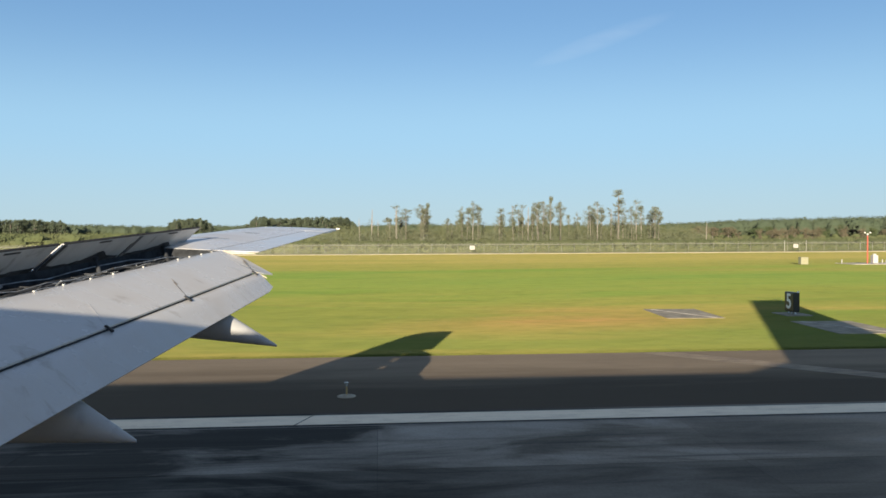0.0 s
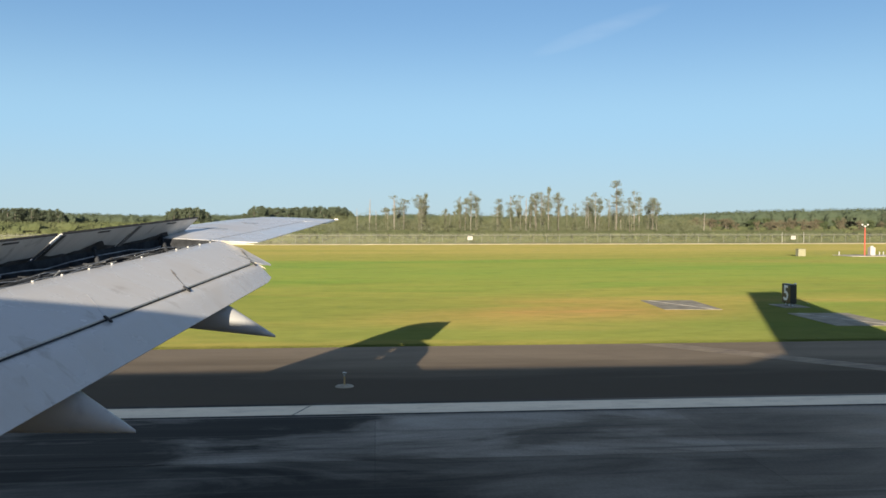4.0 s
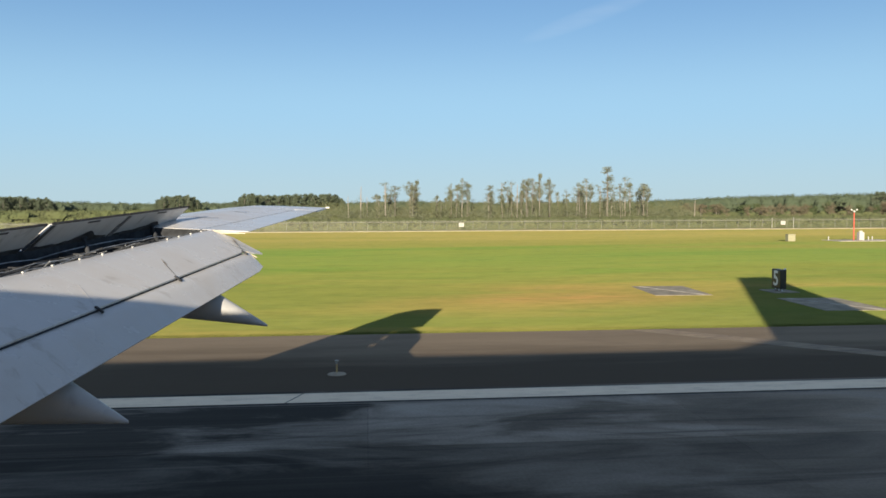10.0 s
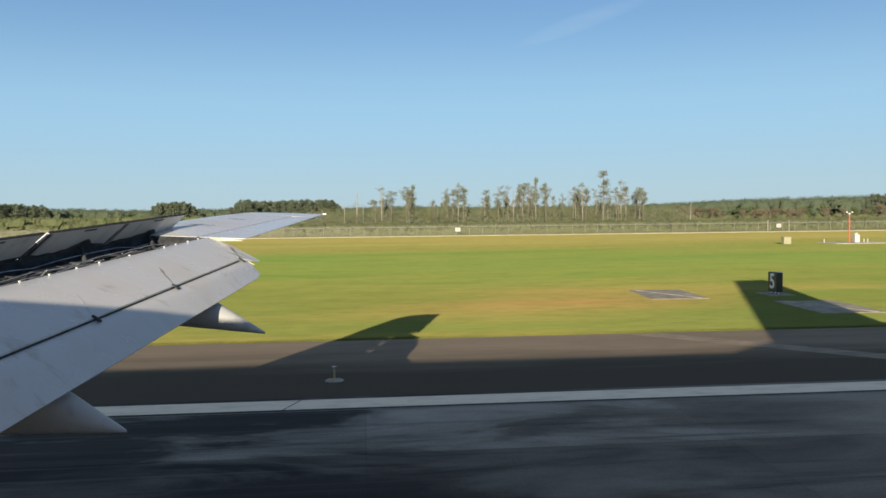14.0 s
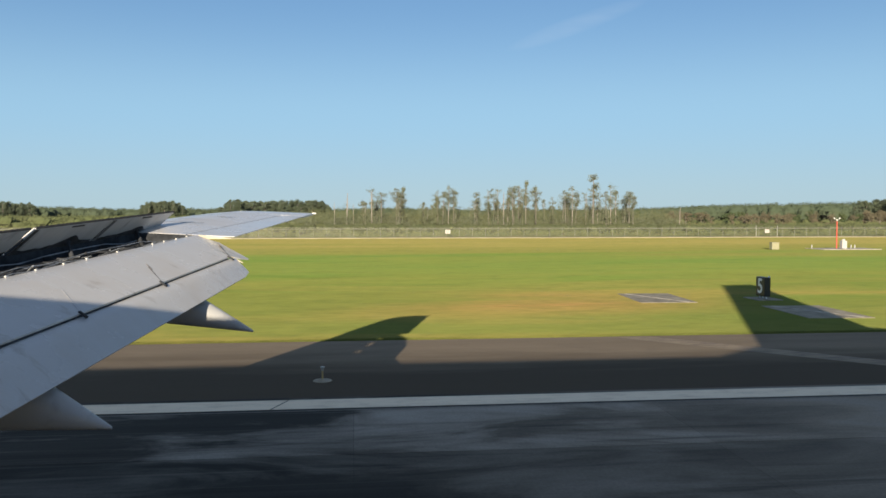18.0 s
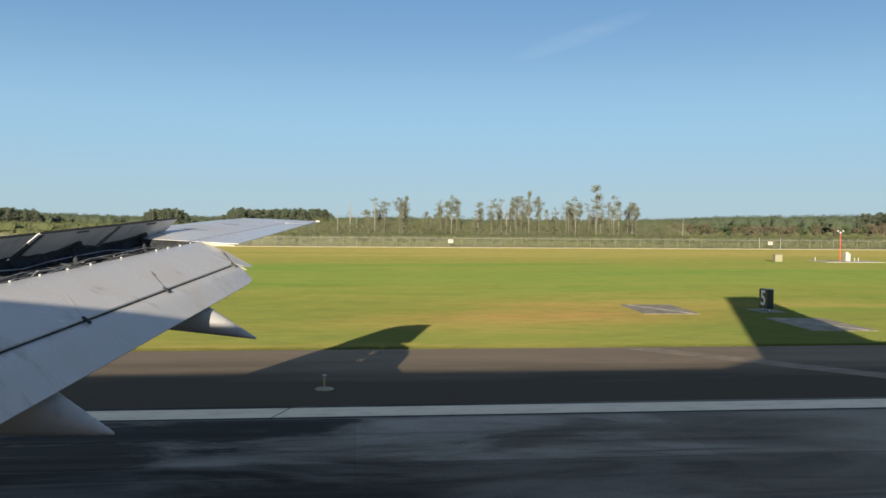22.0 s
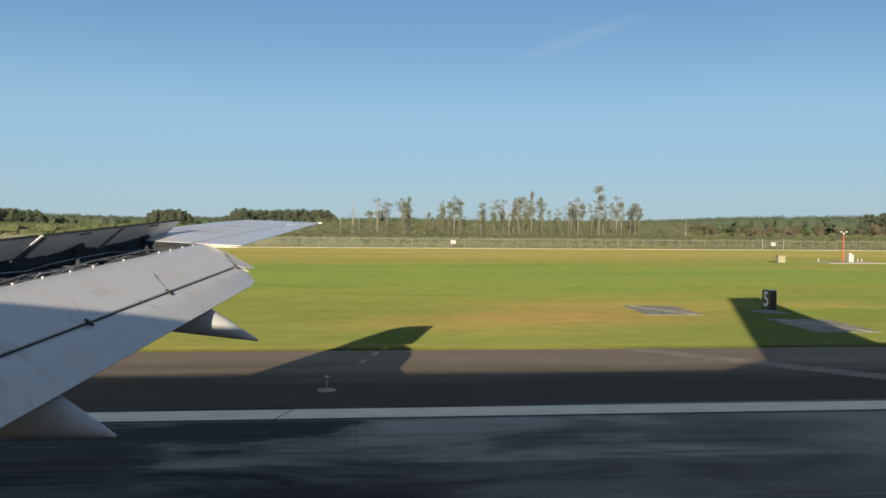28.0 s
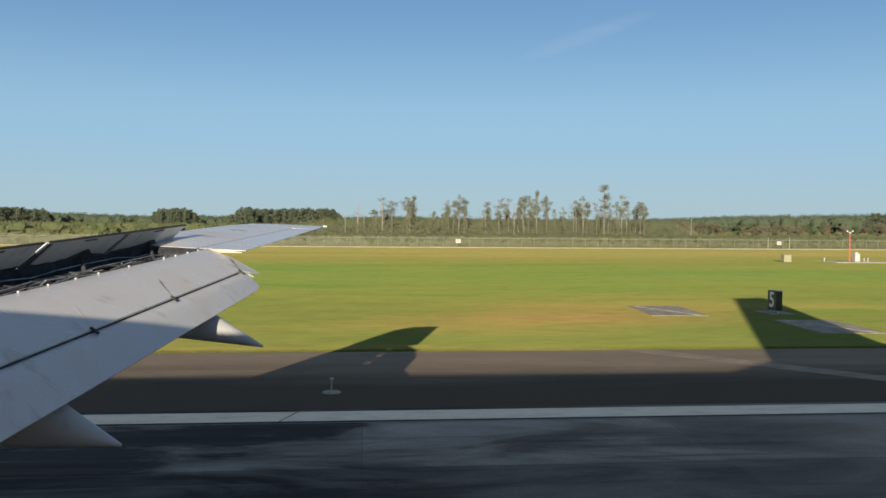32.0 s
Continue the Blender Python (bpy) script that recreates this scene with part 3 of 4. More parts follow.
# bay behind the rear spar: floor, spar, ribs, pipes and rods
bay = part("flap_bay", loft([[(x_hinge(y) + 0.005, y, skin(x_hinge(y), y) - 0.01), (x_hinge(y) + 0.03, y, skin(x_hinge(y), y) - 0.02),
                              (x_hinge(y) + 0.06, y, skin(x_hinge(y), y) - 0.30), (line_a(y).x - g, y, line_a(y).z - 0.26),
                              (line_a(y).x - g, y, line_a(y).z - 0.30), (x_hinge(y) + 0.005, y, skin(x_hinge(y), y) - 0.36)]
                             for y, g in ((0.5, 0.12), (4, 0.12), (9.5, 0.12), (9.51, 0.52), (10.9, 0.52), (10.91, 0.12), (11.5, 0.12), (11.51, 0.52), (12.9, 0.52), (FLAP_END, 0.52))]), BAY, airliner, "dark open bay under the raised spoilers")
RUNS = ((0.16, -0.10, 0.008, PIPE), (0.26, -0.15, 0.016, BAY), (0.34, -0.18, 0.014, PIPE), (0.42, -0.12, 0.007, PIPE), (0.50, -0.16, 0.018, BAY), (0.58, -0.20, 0.009, PIPE),
        (0.66, -0.13, 0.006, PIPE), (0.72, -0.17, 0.014, BAY), (0.80, -0.19, 0.008, PIPE), (0.88, -0.16, 0.006, PIPE))
for k, (dx, dz, r, m) in enumerate(RUNS):
    rnd = random.Random(k)
    pts = [Vector((x_hinge(y) + dx + rnd.uniform(-0.04, 0.04), y, skin(x_hinge(y), y) + dz + rnd.uniform(-0.03, 0.03))) for y in (5.5 + 0.41 * i for i in range(19)) if y < 12.9]
    part("pipe", loft([[p + Vector((r * math.cos(a), 0, r * math.sin(a))) for a in (math.pi * q / 3 for q in range(6))] for p in pts]), m, bay, "hydraulic pipe running along the bay")
rnd = random.Random(7)
for i in range(84):
    y = 6.2 + i * 0.080
    b = Vector((x_hinge(y) + rnd.uniform(0.1, 0.6), y, skin(x_hinge(y), y) - rnd.uniform(0.14, 0.26)))
    e = b + Vector((rnd.uniform(0.10, 0.32), rnd.uniform(-0.25, 0.25), rnd.uniform(-0.04, 0.12)))
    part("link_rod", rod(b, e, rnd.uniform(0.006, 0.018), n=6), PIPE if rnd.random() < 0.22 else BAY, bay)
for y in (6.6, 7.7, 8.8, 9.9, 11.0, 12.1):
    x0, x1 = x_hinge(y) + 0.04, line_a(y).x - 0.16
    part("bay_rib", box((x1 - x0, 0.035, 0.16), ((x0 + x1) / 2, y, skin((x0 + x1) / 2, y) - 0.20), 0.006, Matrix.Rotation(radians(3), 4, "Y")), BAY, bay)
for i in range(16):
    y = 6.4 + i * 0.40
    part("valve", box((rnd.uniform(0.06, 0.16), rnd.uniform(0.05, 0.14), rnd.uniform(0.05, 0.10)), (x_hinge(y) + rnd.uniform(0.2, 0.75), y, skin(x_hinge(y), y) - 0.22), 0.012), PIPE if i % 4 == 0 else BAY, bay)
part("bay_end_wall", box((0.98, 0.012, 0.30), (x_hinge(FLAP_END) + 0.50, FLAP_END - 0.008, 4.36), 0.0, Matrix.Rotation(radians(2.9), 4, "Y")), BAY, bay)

# spoilers, raised, hinged on the rear spar
RAISE = radians(40)
for y0, y1, arms in ((2.6, 6.6, (3.4, 5.4)), (6.64, 10.315, (7.4, 9.25)), (10.40, 11.93, (11.22,)), (11.95, 13.50, (12.74,))):
    def blade(y, s, off):
        """A point s along the panel's chord, off its face."""
        h = Vector((x_hinge(y), y, skin(x_hinge(y), y) + 0.01))
        s = s * (0.589 + 0.035 * (12.92 - y))
        return h + Vector((math.cos(RAISE) * s - math.sin(RAISE) * off, 0, math.sin(RAISE) * s + math.cos(RAISE) * off))
    prof = ((0.0, 0.0), (0.72, 0.0), (0.738, -0.008), (0.72, -0.016), (0.30, -0.030), (0.0, -0.036))
    sp = part("spoiler", loft([[blade(y, s, o) for s, o in prof] for y in (y0, lerp(y0, y1, 0.5), y1)]), UNDER, airliner,
              "raised spoiler panel with a grimy grey underside")
    part("spoiler_skin", loft([[blade(y, s, o) for s, o in ((0.0, 0.001), (0.72, 0.001), (0.72, 0.008), (0.0, 0.008))] for y in (y0, y1)]), WING, sp)
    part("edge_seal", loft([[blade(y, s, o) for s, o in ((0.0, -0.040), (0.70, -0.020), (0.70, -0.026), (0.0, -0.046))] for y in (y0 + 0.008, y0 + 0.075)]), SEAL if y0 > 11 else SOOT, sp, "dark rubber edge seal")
    # upper part of the panel end, painted pale for sunlight through the gap
    part("lit_edge", loft([[blade(y, s, o) for s, o in ((0.44, 0.006), (0.715, 0.006), (0.715, -0.018), (0.44, -0.027))] for y in (y0 - 0.012, y0 - 0.0065)]), LIT_EDGE, sp, "panel edge painted pale where the sun strikes it")
    part("grime_patch", loft([[blade(y, s, o) for s, o in ((0.63, -0.0202), (0.675, -0.0186), (0.675, -0.0226), (0.63, -0.0242))] for y in (y1 - 0.82, y1 - 0.58)]), SOOT, sp, "small black grime patch")
    part("trailing_strip", loft([[blade(y, s, o) for s, o in ((0.722, 0.009), (0.742, 0.009), (0.742, -0.018), (0.722, -0.018))] for y in (y0, y1)]), RUBBER, sp, "thin dark trailing strip")
    # ragged black strip of grime over the hinge, higher round the actuators
    rs = random.Random(int(y0 * 10))
    edge = []
    for i in range(int((y1 - y0) / 0.07) + 1):
        yy = min(y0 + 0.07 * i + 0.01, y1 - 0.01)
        lift = 0.10 + 0.03 * math.sin(yy * 5.1) + rs.uniform(-0.025, 0.025) + sum(0.20 * math.exp(-((yy - ya - 0.16) / 0.17) ** 2) for ya in arms)
        edge.append([blade(yy, 0.0, -0.040), blade(yy, lift, -0.036), blade(yy, lift, -0.041), blade(yy, 0.0, -0.046)])
    part("hinge_grime", loft(edge), SOOT, sp, "ragged black strip of grime along the hinge")
    # dark sheet over the lower panel end, standing in for shade
    part("shaded_end", loft([[blade(yy, q, o) for q, o in ((0.0, 0.006), (0.52, 0.006), (0.50, -0.026), (0.0, -0.040))] for yy in (y0 - 0.006, y0 - 0.001)]), BAY, sp, "lower panel end painted dark for its shade")
    for ya in arms:
        a0 = Vector((x_hinge(ya) + 0.30, ya - 0.10, skin(x_hinge(ya), ya) - 0.22))
        e0 = blade(ya + 0.14, 0.15, -0.06)
        part("actuator", join(rod(a0, lerp(a0, e0, 0.6), 0.034, 0.030, 10), rod(lerp(a0, e0, 0.55), e0, 0.018, n=8), box((0.07, 0.06, 0.04), e0, 0.012, Matrix.Rotation(-RAISE, 4, "Y"))), BAY, sp, "dark hydraulic actuator")

# flaps
fsec = []
for y in [0.5, 3, 5, 7, 9, 11, 12.4, 12.49]:
    a, b = line_a(y), line_b(y)
    d = (b - a)
    d.y = 0
    out = [a + Vector((-0.26, 0, -0.16)), a + Vector((-0.22, 0, -0.07)), a + Vector((-0.12, 0, -0.012)), a + Vector((-0.02, 0, 0.012)),
           a + d * 0.25 + Vector((0, 0, 0.022)), a + d * 0.5 + Vector((0, 0, 0.024)), a + d * 0.75 + Vector((0, 0, 0.014)), b, b + Vector((0, 0, -0.018)),
           a + d * 0.6 + Vector((0, 0, -0.10)), a + d * 0.2 + Vector((0, 0, -0.20)), a + Vector((-0.14, 0, -0.24))]
    fsec.append(out)
flap = part("forward_flap", loft(fsec), FLAP, airliner, "pale grey forward flap panel lowered behind the wing", True)
ends = []
for y, ext in ((12.50, -0.04), (12.68, 0.10), (FLAP_END - 0.06, 0.17)):
    a, b = line_a(y), line_b(y)
    d = (b - a)
    d.y = 0
    e = a + d * (1 + ext) + Vector((0, 0, -0.33 * max(0.0, ext)))
    ends.append([a + Vector((-0.02, 0, 0.008)), a + d * 0.5 + Vector((0, 0, 0.02)), e, e + Vector((0, 0, -0.02)), a + d * 0.5 + Vector((0, 0, -0.04)), a + Vector((-0.04, 0, -0.06))])
part("flap_end_plate", loft(ends), FLAP, airliner, "", False)
csec = []
for y in [0.5, 3, 5, 7, 9, 11, 12.3]:
    b, c = line_b(y), line_c(y)
    d = c - b
    d.y = 0
    csec.append([b + Vector((-0.10, 0, -0.085)), b + Vector((-0.05, 0, -0.045)), b + d * 0.07 + Vector((0.0, 0, -0.016)), b + d * 0.30 + Vector((0, 0, 0.024)), b + d * 0.46 + Vector((0, 0, 0.032)),
                 b + d * 0.70 + Vector((0, 0, 0.016)), c, c + Vector((-0.01, 0, -0.012)), b + d * 0.5 + Vector((-0.03, 0, -0.07)), b + Vector((-0.07, 0, -0.13))])
y = 12.55
b, c = line_b(y), lerp(line_b(y), line_c(12.3), 0.55)
d = c - b
csec.append([p + (b - line_b(12.3)) * 1.0 + (Vector((-0.05, 0, 0.025)) if 2 < i < 8 else Vector((0, 0, 0))) for i, p in enumerate(csec[-1])])
part("aft_flap", loft(csec), FLAP, airliner, "pale grey aft flap panel, steeply lowered", True)
part("flap_slot", loft([[line_b(y) + Vector((-0.12, 0, -0.05)), line_b(y) + Vector((-0.008, 0, -0.019)), line_b(y) + Vector((-0.004, 0, -0.05)), line_b(y) + Vector((-0.1, 0, -0.09))] for y in (0.5, 6, 12.4)]),
     BAY, airliner, "dark slot between the two flap panels")


def on_flap(y, s, lift):
    """A point s of the way from the flap's front edge to its slot, a little above the skin."""
    return lerp(line_a(y), line_b(y), s) + Vector((0, 0, 0.024 * math.sin(math.pi * min(1.0, s)) + lift))


def flap_streak(name, y0, s0, y1, s1, w0, w1, material, label):
    """A thin raised strip on the forward flap between two points of its skin."""
    secs = []
    for u in (0.0, 0.25, 0.5, 0.75, 1.0):
        y, q, w = lerp(y0, y1, u), lerp(s0, s1, u), lerp(w0, w1, u) / 2
        secs.append([on_flap(y - w, q, 0.0), on_flap(y - w * 0.5, q, 0.0015), on_flap(y + w * 0.5, q, 0.0015), on_flap(y + w, q, 0.0)])
    return part(name, loft(secs), material, flap, label)


FADED = plain("faded_seam_paint", (0.525, 0.535, 0.56), 0.6, 0.0, 0.12, 9.0)
GRIME = plain("brown_grime", (0.38, 0.345, 0.315), 0.6, 0.0, 0.35, 8.0)
for y in (5.0, 6.9, 8.72, 10.39, 12.42):
    b = line_b(y)
    part("flap_hinge", box((0.11, 0.042, 0.024), b + Vector((0.03, 0, -0.012)), 0.005, Matrix.Rotation(radians(34), 4, "Y") @ Matrix.Rotation(radians(-15), 4, "Z")), RUBBER if y < 9 else BAY, flap,
         "dark hinge arm across the flap slot")
    if y < 9:
        flap_streak("pale_seam", y + 0.36, 0.52, y + 0.04, 0.97, 0.020, 0.018, FADED, "pale weathered seam across the flap")
    else:
        flap_streak("link_cover", y + 0.31, 0.60, y + 0.05, 0.98, 0.016, 0.010, SOOT, "thin dark link cover on the flap")
        flap_streak("oil_stain", y + 0.40, 0.50, y + 0.27, 0.68, 0.015, 0.055, GRIME, "brown oil stain round the link")
flap_streak("oil_stain", 11.10, 0.20, 11.00, 0.34, 0.05, 0.03, GRIME, "brown oil stain on the flap skin")
for y in (7.0, 7.75, 8.95, 9.40, 9.86, 10.28, 10.9, 11.72, 12.02, 12.35, 12.65):
    a = line_a(y)
    part("bracket", box((0.025, 0.06, 0.017), a + Vector((-0.04, 0, 0.014)), 0.005), BRACKET, flap, "small white bracket")

# flap track fairings, canoe shaped


def flap_under(x, y):
    """Height just below the flaps' lower skin."""
    a, b, c = line_a(y), line_b(y), line_c(y)
    if x > c.x - 0.02:
        return 99.0
    if x > b.x:
        return lerp(c.z, b.z, (c.x - x) / (c.x - b.x)) - 0.075
    return min(lerp(b.z, a.z, (b.x - x) / (b.x - a.x)), a.z) - 0.22


for y, xt, zt, top, low in ((11.0, -1.37, 3.23, 0.67, 0.12), (7.65, -2.25, 2.82, 0.75, 0.02), (3.6, -2.9, 2.45, 0.75, 0.05)):
    ring = []
    for i in range(22):
        u = i / 21
        d = 2.9 * (1 - u) ** 1.4                          # distance ahead of the tail point
        crest = min(zt + 0.015 + min(top * d, 0.52 + 0.05 * d), flap_under(xt - d, y))
        keel = zt - 0.015 + low * min(d, 1.6) + (0.30 * ((d - 1.6) / 1.3) ** 2 if d > 1.6 else 0)
        wide = 0.012 + 0.165 * min(1.0, d / 0.85) ** 0.75
        zc, hz = (crest + keel) / 2, (crest - keel) / 2
        ring.append([(xt - d, y + wide * math.cos(a), zc + hz * math.sin(a)) for a in (2 * math.pi * k / 20 for k in range(20))])
    part("flap_track_fairing", loft(ring), FAIR, airliner, "grey canoe-shaped flap track fairing", True)

# fuselage: a tube with one window opening beside the seat
R0, ZC = 1.88, 4.385


def arc(x, r, a0, a1, thick, zc, n):
    """A closed section of the tube's wall between two angles, measured up from outboard."""
    pts = [(x, AXIS + r * math.cos(lerp(a0, a1, i / n)), zc + r * math.sin(lerp(a0, a1, i / n))) for i in range(n + 1)]
    return pts + [(x, AXIS + (r - thick) * math.cos(lerp(a1, a0, i / n)), zc + (r - thick) * math.sin(lerp(a1, a0, i / n))) for i in range(n + 1)]


lo_a, hi_a = math.asin((4.50 - ZC) / R0), math.asin((5.12 - ZC) / R0)
full = [(-29.0, 0.25, -0.5), (-28.2, 0.9, -0.3), (-26.5, 1.5, -0.1), (-24, R0, 0), (-10, R0, 0), (-0.30, R0, 0)]
rear = [(0.30, R0, 0), (4, R0, 0), (7, 1.80, 0.08), (10, 1.50, 0.36), (13, 1.02, 0.75), (16, 0.52, 1.05), (18, 0.2, 1.2)]
bmf = join(loft([arc(x, r, lo_a, lo_a + 2 * math.pi - 1e-4, min(0.1, r * 0.4), ZC + dz, 56) for x, r, dz in full]),
           loft([arc(x, R0, hi_a, lo_a + 2 * math.pi, 0.1, ZC, 50) for x in (-0.30, 0.30)]),
           loft([arc(x, r, lo_a, lo_a + 2 * math.pi - 1e-4, min(0.1, r * 0.4), ZC + dz, 56) for x, r, dz in rear]))
part("fuselage", bmf, WHITE, airliner, "white fuselage tube with a cabin window", True)


def window_frame():
    """A rounded pane surround set in the skin beside the seat."""
    loop = lambda sx, sz, yy: [(sx * abs(math.cos(a)) ** 0.35 * math.copysign(1, math.cos(a)), yy, 4.81 + sz * abs(math.sin(a)) ** 0.35 * math.copysign(1, math.sin(a)))
                               for a in (2 * math.pi * (k + 0.5) / 40 for k in range(40))]
    return loft([loop(0.30, 0.31, 0.02), loop(0.30, 0.31, 0.075), loop(0.36, 0.37, 0.072), loop(0.36, 0.37, 0.02), loop(0.30, 0.31, 0.02)], cap=False)


part("window_frame", window_frame(), STEEL, airliner, "rounded metal frame of the cabin window", True)


def slab_wing(pts, thick):
    """A thin lifting surface from four corners: root nose, root tail, tip nose, tip tail."""
    def sec(n, t, side):
        n, t = Vector(n), Vector(t)
        us = (0.0, 0.08, 0.3, 0.6, 1.0)
        th = thick * (t - n).length
        f = lambda u: th * (2.6 * math.sqrt(u) * (1 - u)) * 0.5 + 0.004
        return [lerp(n, t, u) + side * f(u) for u in us] + [lerp(n, t, u) - side * f(u) for u in us[::-1]]
    side = (Vector(pts[1]) - Vector(pts[0])).cross(Vector(pts[2]) - Vector(pts[0])).normalized()
    return loft([sec(pts[0], pts[1], side), sec(pts[2], pts[3], side)])


part("tail_fin", join(slab_wing([(8.1, AXIS, 6.1), (14.6, AXIS, 5.9), (14.15, AXIS, 12.5), (16.6, AXIS, 12.6)], 0.1),
                      slab_wing([(5.9, AXIS, 6.15), (9.5, AXIS, 6.0), (8.6, AXIS, 6.75), (9.6, AXIS, 6.8)], 0.06)), WHITE, airliner, "", False)
for s in (1, -1):
    part("tailplane", slab_wing([(11.6, AXIS, 5.2), (15.4, AXIS, 5.2), (15.8, AXIS + s * 7.5, 5.95), (17.3, AXIS + s * 7.5, 5.95)], 0.09), WHITE, airliner)
for s in (1, -1):
    g = part("landing_gear", rod((-5.2, AXIS + s * 3.65, 3.2), (-5.2, AXIS + s * 3.65, 0.55), 0.14, n=12), STEEL, airliner)
    for dx in (-0.57, 0.57):
        for dy in (-0.32, 0.32):
            part("tyre", rod((-5.2 + dx, AXIS + s * 3.65 + dy - 0.16, 0.515), (-5.2 + dx, AXIS + s * 3.65 + dy + 0.16, 0.515), 0.51, n=20), RUBBER, g)
    part("bogie_beam", box((1.3, 0.16, 0.16), (-5.2, AXIS + s * 3.65, 0.53), 0.02), STEEL, g)
g = part("nose_gear", rod((-23.5, AXIS, 2.7), (-23.5, AXIS, 0.4), 0.1, n=12), STEEL, airliner)
for dy in (-0.25, 0.25):
    part("tyre", rod((-23.5, AXIS + dy - 0.12, 0.4), (-23.5, AXIS + dy + 0.12, 0.4), 0.4, n=18), RUBBER, g)


# ---- by the runway ----
def edge_light(x, y):
    e = tagged(new("runway_edge_light"), "yellow runway edge light on a round pale base", "runway light", "runway edge lights")
    e.location = (x, y, 0)
    part("base", join(rod((0, 0, 0), (0, 0, 0.025), 0.28, 0.25, 24), rod((0, 0, 0.025), (0, 0, 0.06), 0.12, 0.09, 18)), BASEPLATE, e)
    part("stem", rod((0, 0, 0.06), (0, 0, 0.30), 0.026, n=10), YELLOW, e)
    part("lamp_body", join(rod((0, 0, 0.30), (0, 0, 0.345), 0.030, 0.036, 14), rod((0, 0, 0.345), (0, 0, 0.40), 0.036, 0.066, 16)), LENS, e, "pale flared lamp head")
    part("lens", join(rod((0, 0, 0.40), (0, 0, 0.412), 0.066, 0.062, 16), rod((0, 0, 0.412), (0, 0, 0.428), 0.040, 0.020, 14)), LENS, e)
    return e


first = edge_light(-0.93, 23.35)
for x in (-61.9, 60.0):
    copy_thing(first, pose(x, 23.35, 0))


def text_mesh(body, size, material, name):
    cu = bpy.data.curves.new(name, "FONT")
    cu.offset = 0.02
    cu.body, cu.size, cu.extrude, cu.align_x, cu.align_y = body, size, 0.006, "CENTER", "CENTER"
    ob = bpy.data.objects.new(name, cu)
    scene.collection.objects.link(ob)
    me = bpy.data.meshes.new_from_object(ob.evaluated_get(bpy.context.evaluated_depsgraph_get()))
    bpy.data.objects.remove(ob)
    bpy.data.curves.remove(cu)
    me.materials.clear()
    me.materials.append(material)
    return me


slab_mat = plain("stained_concrete", (0.31, 0.275, 0.205), 0.9, 0, 0.35, 1.2, 0.3)
SIGNFACE = plain("sign_face_black", (0.018, 0.02, 0.02), 0.3)


def distance_sign(x, ahead, behind):
    """A lit black sign, numbered for both directions of the runway."""
    sign = tagged(new("distance_sign"), "black runway distance sign with white numeral %s on concrete" % behind, "sign", "distance signs")
    sign.location = (x, 44.2, 0)
    part("pad", box((1.5, 1.9, 0.06), (0, 0, -0.025), 0.01), slab_mat, sign, "thin concrete pad")
    part("cabinet", box((0.36, 1.05, 1.12), (0, 0, 0.70), 0.05), SIGNBLACK, sign)
    for side, digit, turn in ((-1, behind, -90), (1, ahead, 90)):
        part("face", box((0.02, 0.94, 1.0), (side * 0.184, 0, 0.70), 0.006), SIGNFACE, sign)
        made("numeral", text_mesh(digit, 1.22, SIGNWHITE, "numeral"), sign, "white numeral").matrix_local = pose(side * 0.198, 0, 0.70, 90, 0, turn)
    for dy in (-0.38, 0.0, 0.38):
        part("leg", rod((0, dy, 0.0), (0, dy, 0.16), 0.035, n=10), SIGNWHITE, sign)
    part("lamp", box((0.10, 0.12, 0.08), (0.13, -0.42, 1.29), 0.015), SIGNWHITE, sign)


distance_sign(23.75, "4", "5")
distance_sign(328.5, "5", "4")
distance_sign(-281.0, "3", "6")


slab = tagged(part("drain_slab", box((3.2, 5.2, 0.08), (0, 0, 0), 0.02), slab_mat),
              "grey concrete drain slab set flush in the grass", "drain", "drain slabs")
slab.matrix_world = pose(17.7, 45.4, -0.05, 0, 0, -4)
part("pale_strip", box((0.16, 5.3, 0.02), (0, 0, 0.046), 0.004, Matrix.Rotation(radians(26), 4, "Z")), PAD, slab, "pale mortar strip across the slab")
for x, y in ((23.2, 38.0), (-287.0, 45.4), (-281.5, 38.0)):
    copy_thing(slab, pose(x, y, -0.05, 0, 0, -4))

# wind mast with its cabinets near the fence
mast = tagged(new("wind_mast"), "slim red-orange wind mast with white sensors on a concrete pad", "mast")
mast.location = (71.0, 111, 0)
part("pad", box((9.0, 5.0, 0.08), (1.0, 0, 0), 0.02), PAD, mast, "pale concrete pad")
part("pole", rod((0, 0, 0.04), (0, 0, 4.1), 0.085, 0.065, 12), ORANGE, mast)
part("crossbar", join(rod((-0.42, 0, 4.45), (0, 0, 4.1), 0.025, n=6), rod((0.42, 0, 4.45), (0, 0, 4.1), 0.025, n=6), rod((0, 0, 4.1), (0, 0, 4.3), 0.03, n=6)), STEEL, mast)
for dx, dz in ((-0.42, 4.52), (0.42, 4.52), (0, 4.30)):
    part("sensor", box((0.2, 0.16, 0.16), (dx, 0, dz), 0.05), SIGNWHITE, mast)
cab = tagged(part("equipment_cabinet", join(box((0.75, 0.7, 1.15), (0, 0, 0.62), 0.04), rod((0, 0, 1.15), (0, 0, 1.42), 0.3, 0.22, 14)), DULLSIGN),
             "white domed equipment cabinet beside the mast", "cabinet")
cab.location = (71.8, 110.6, 0.02)
part("cabinet_door", box((0.6, 0.02, 0.85), (0, -0.352, 0.62), 0.006), DULLSIGN, cab)
bx = tagged(part("junction_box", box((1.1, 0.8, 1.0), (0, 0, 0.5), 0.04), BEIGE), "beige junction box standing in the grass", "cabinet")
bx.location = (61.0, 110.5, -0.02)
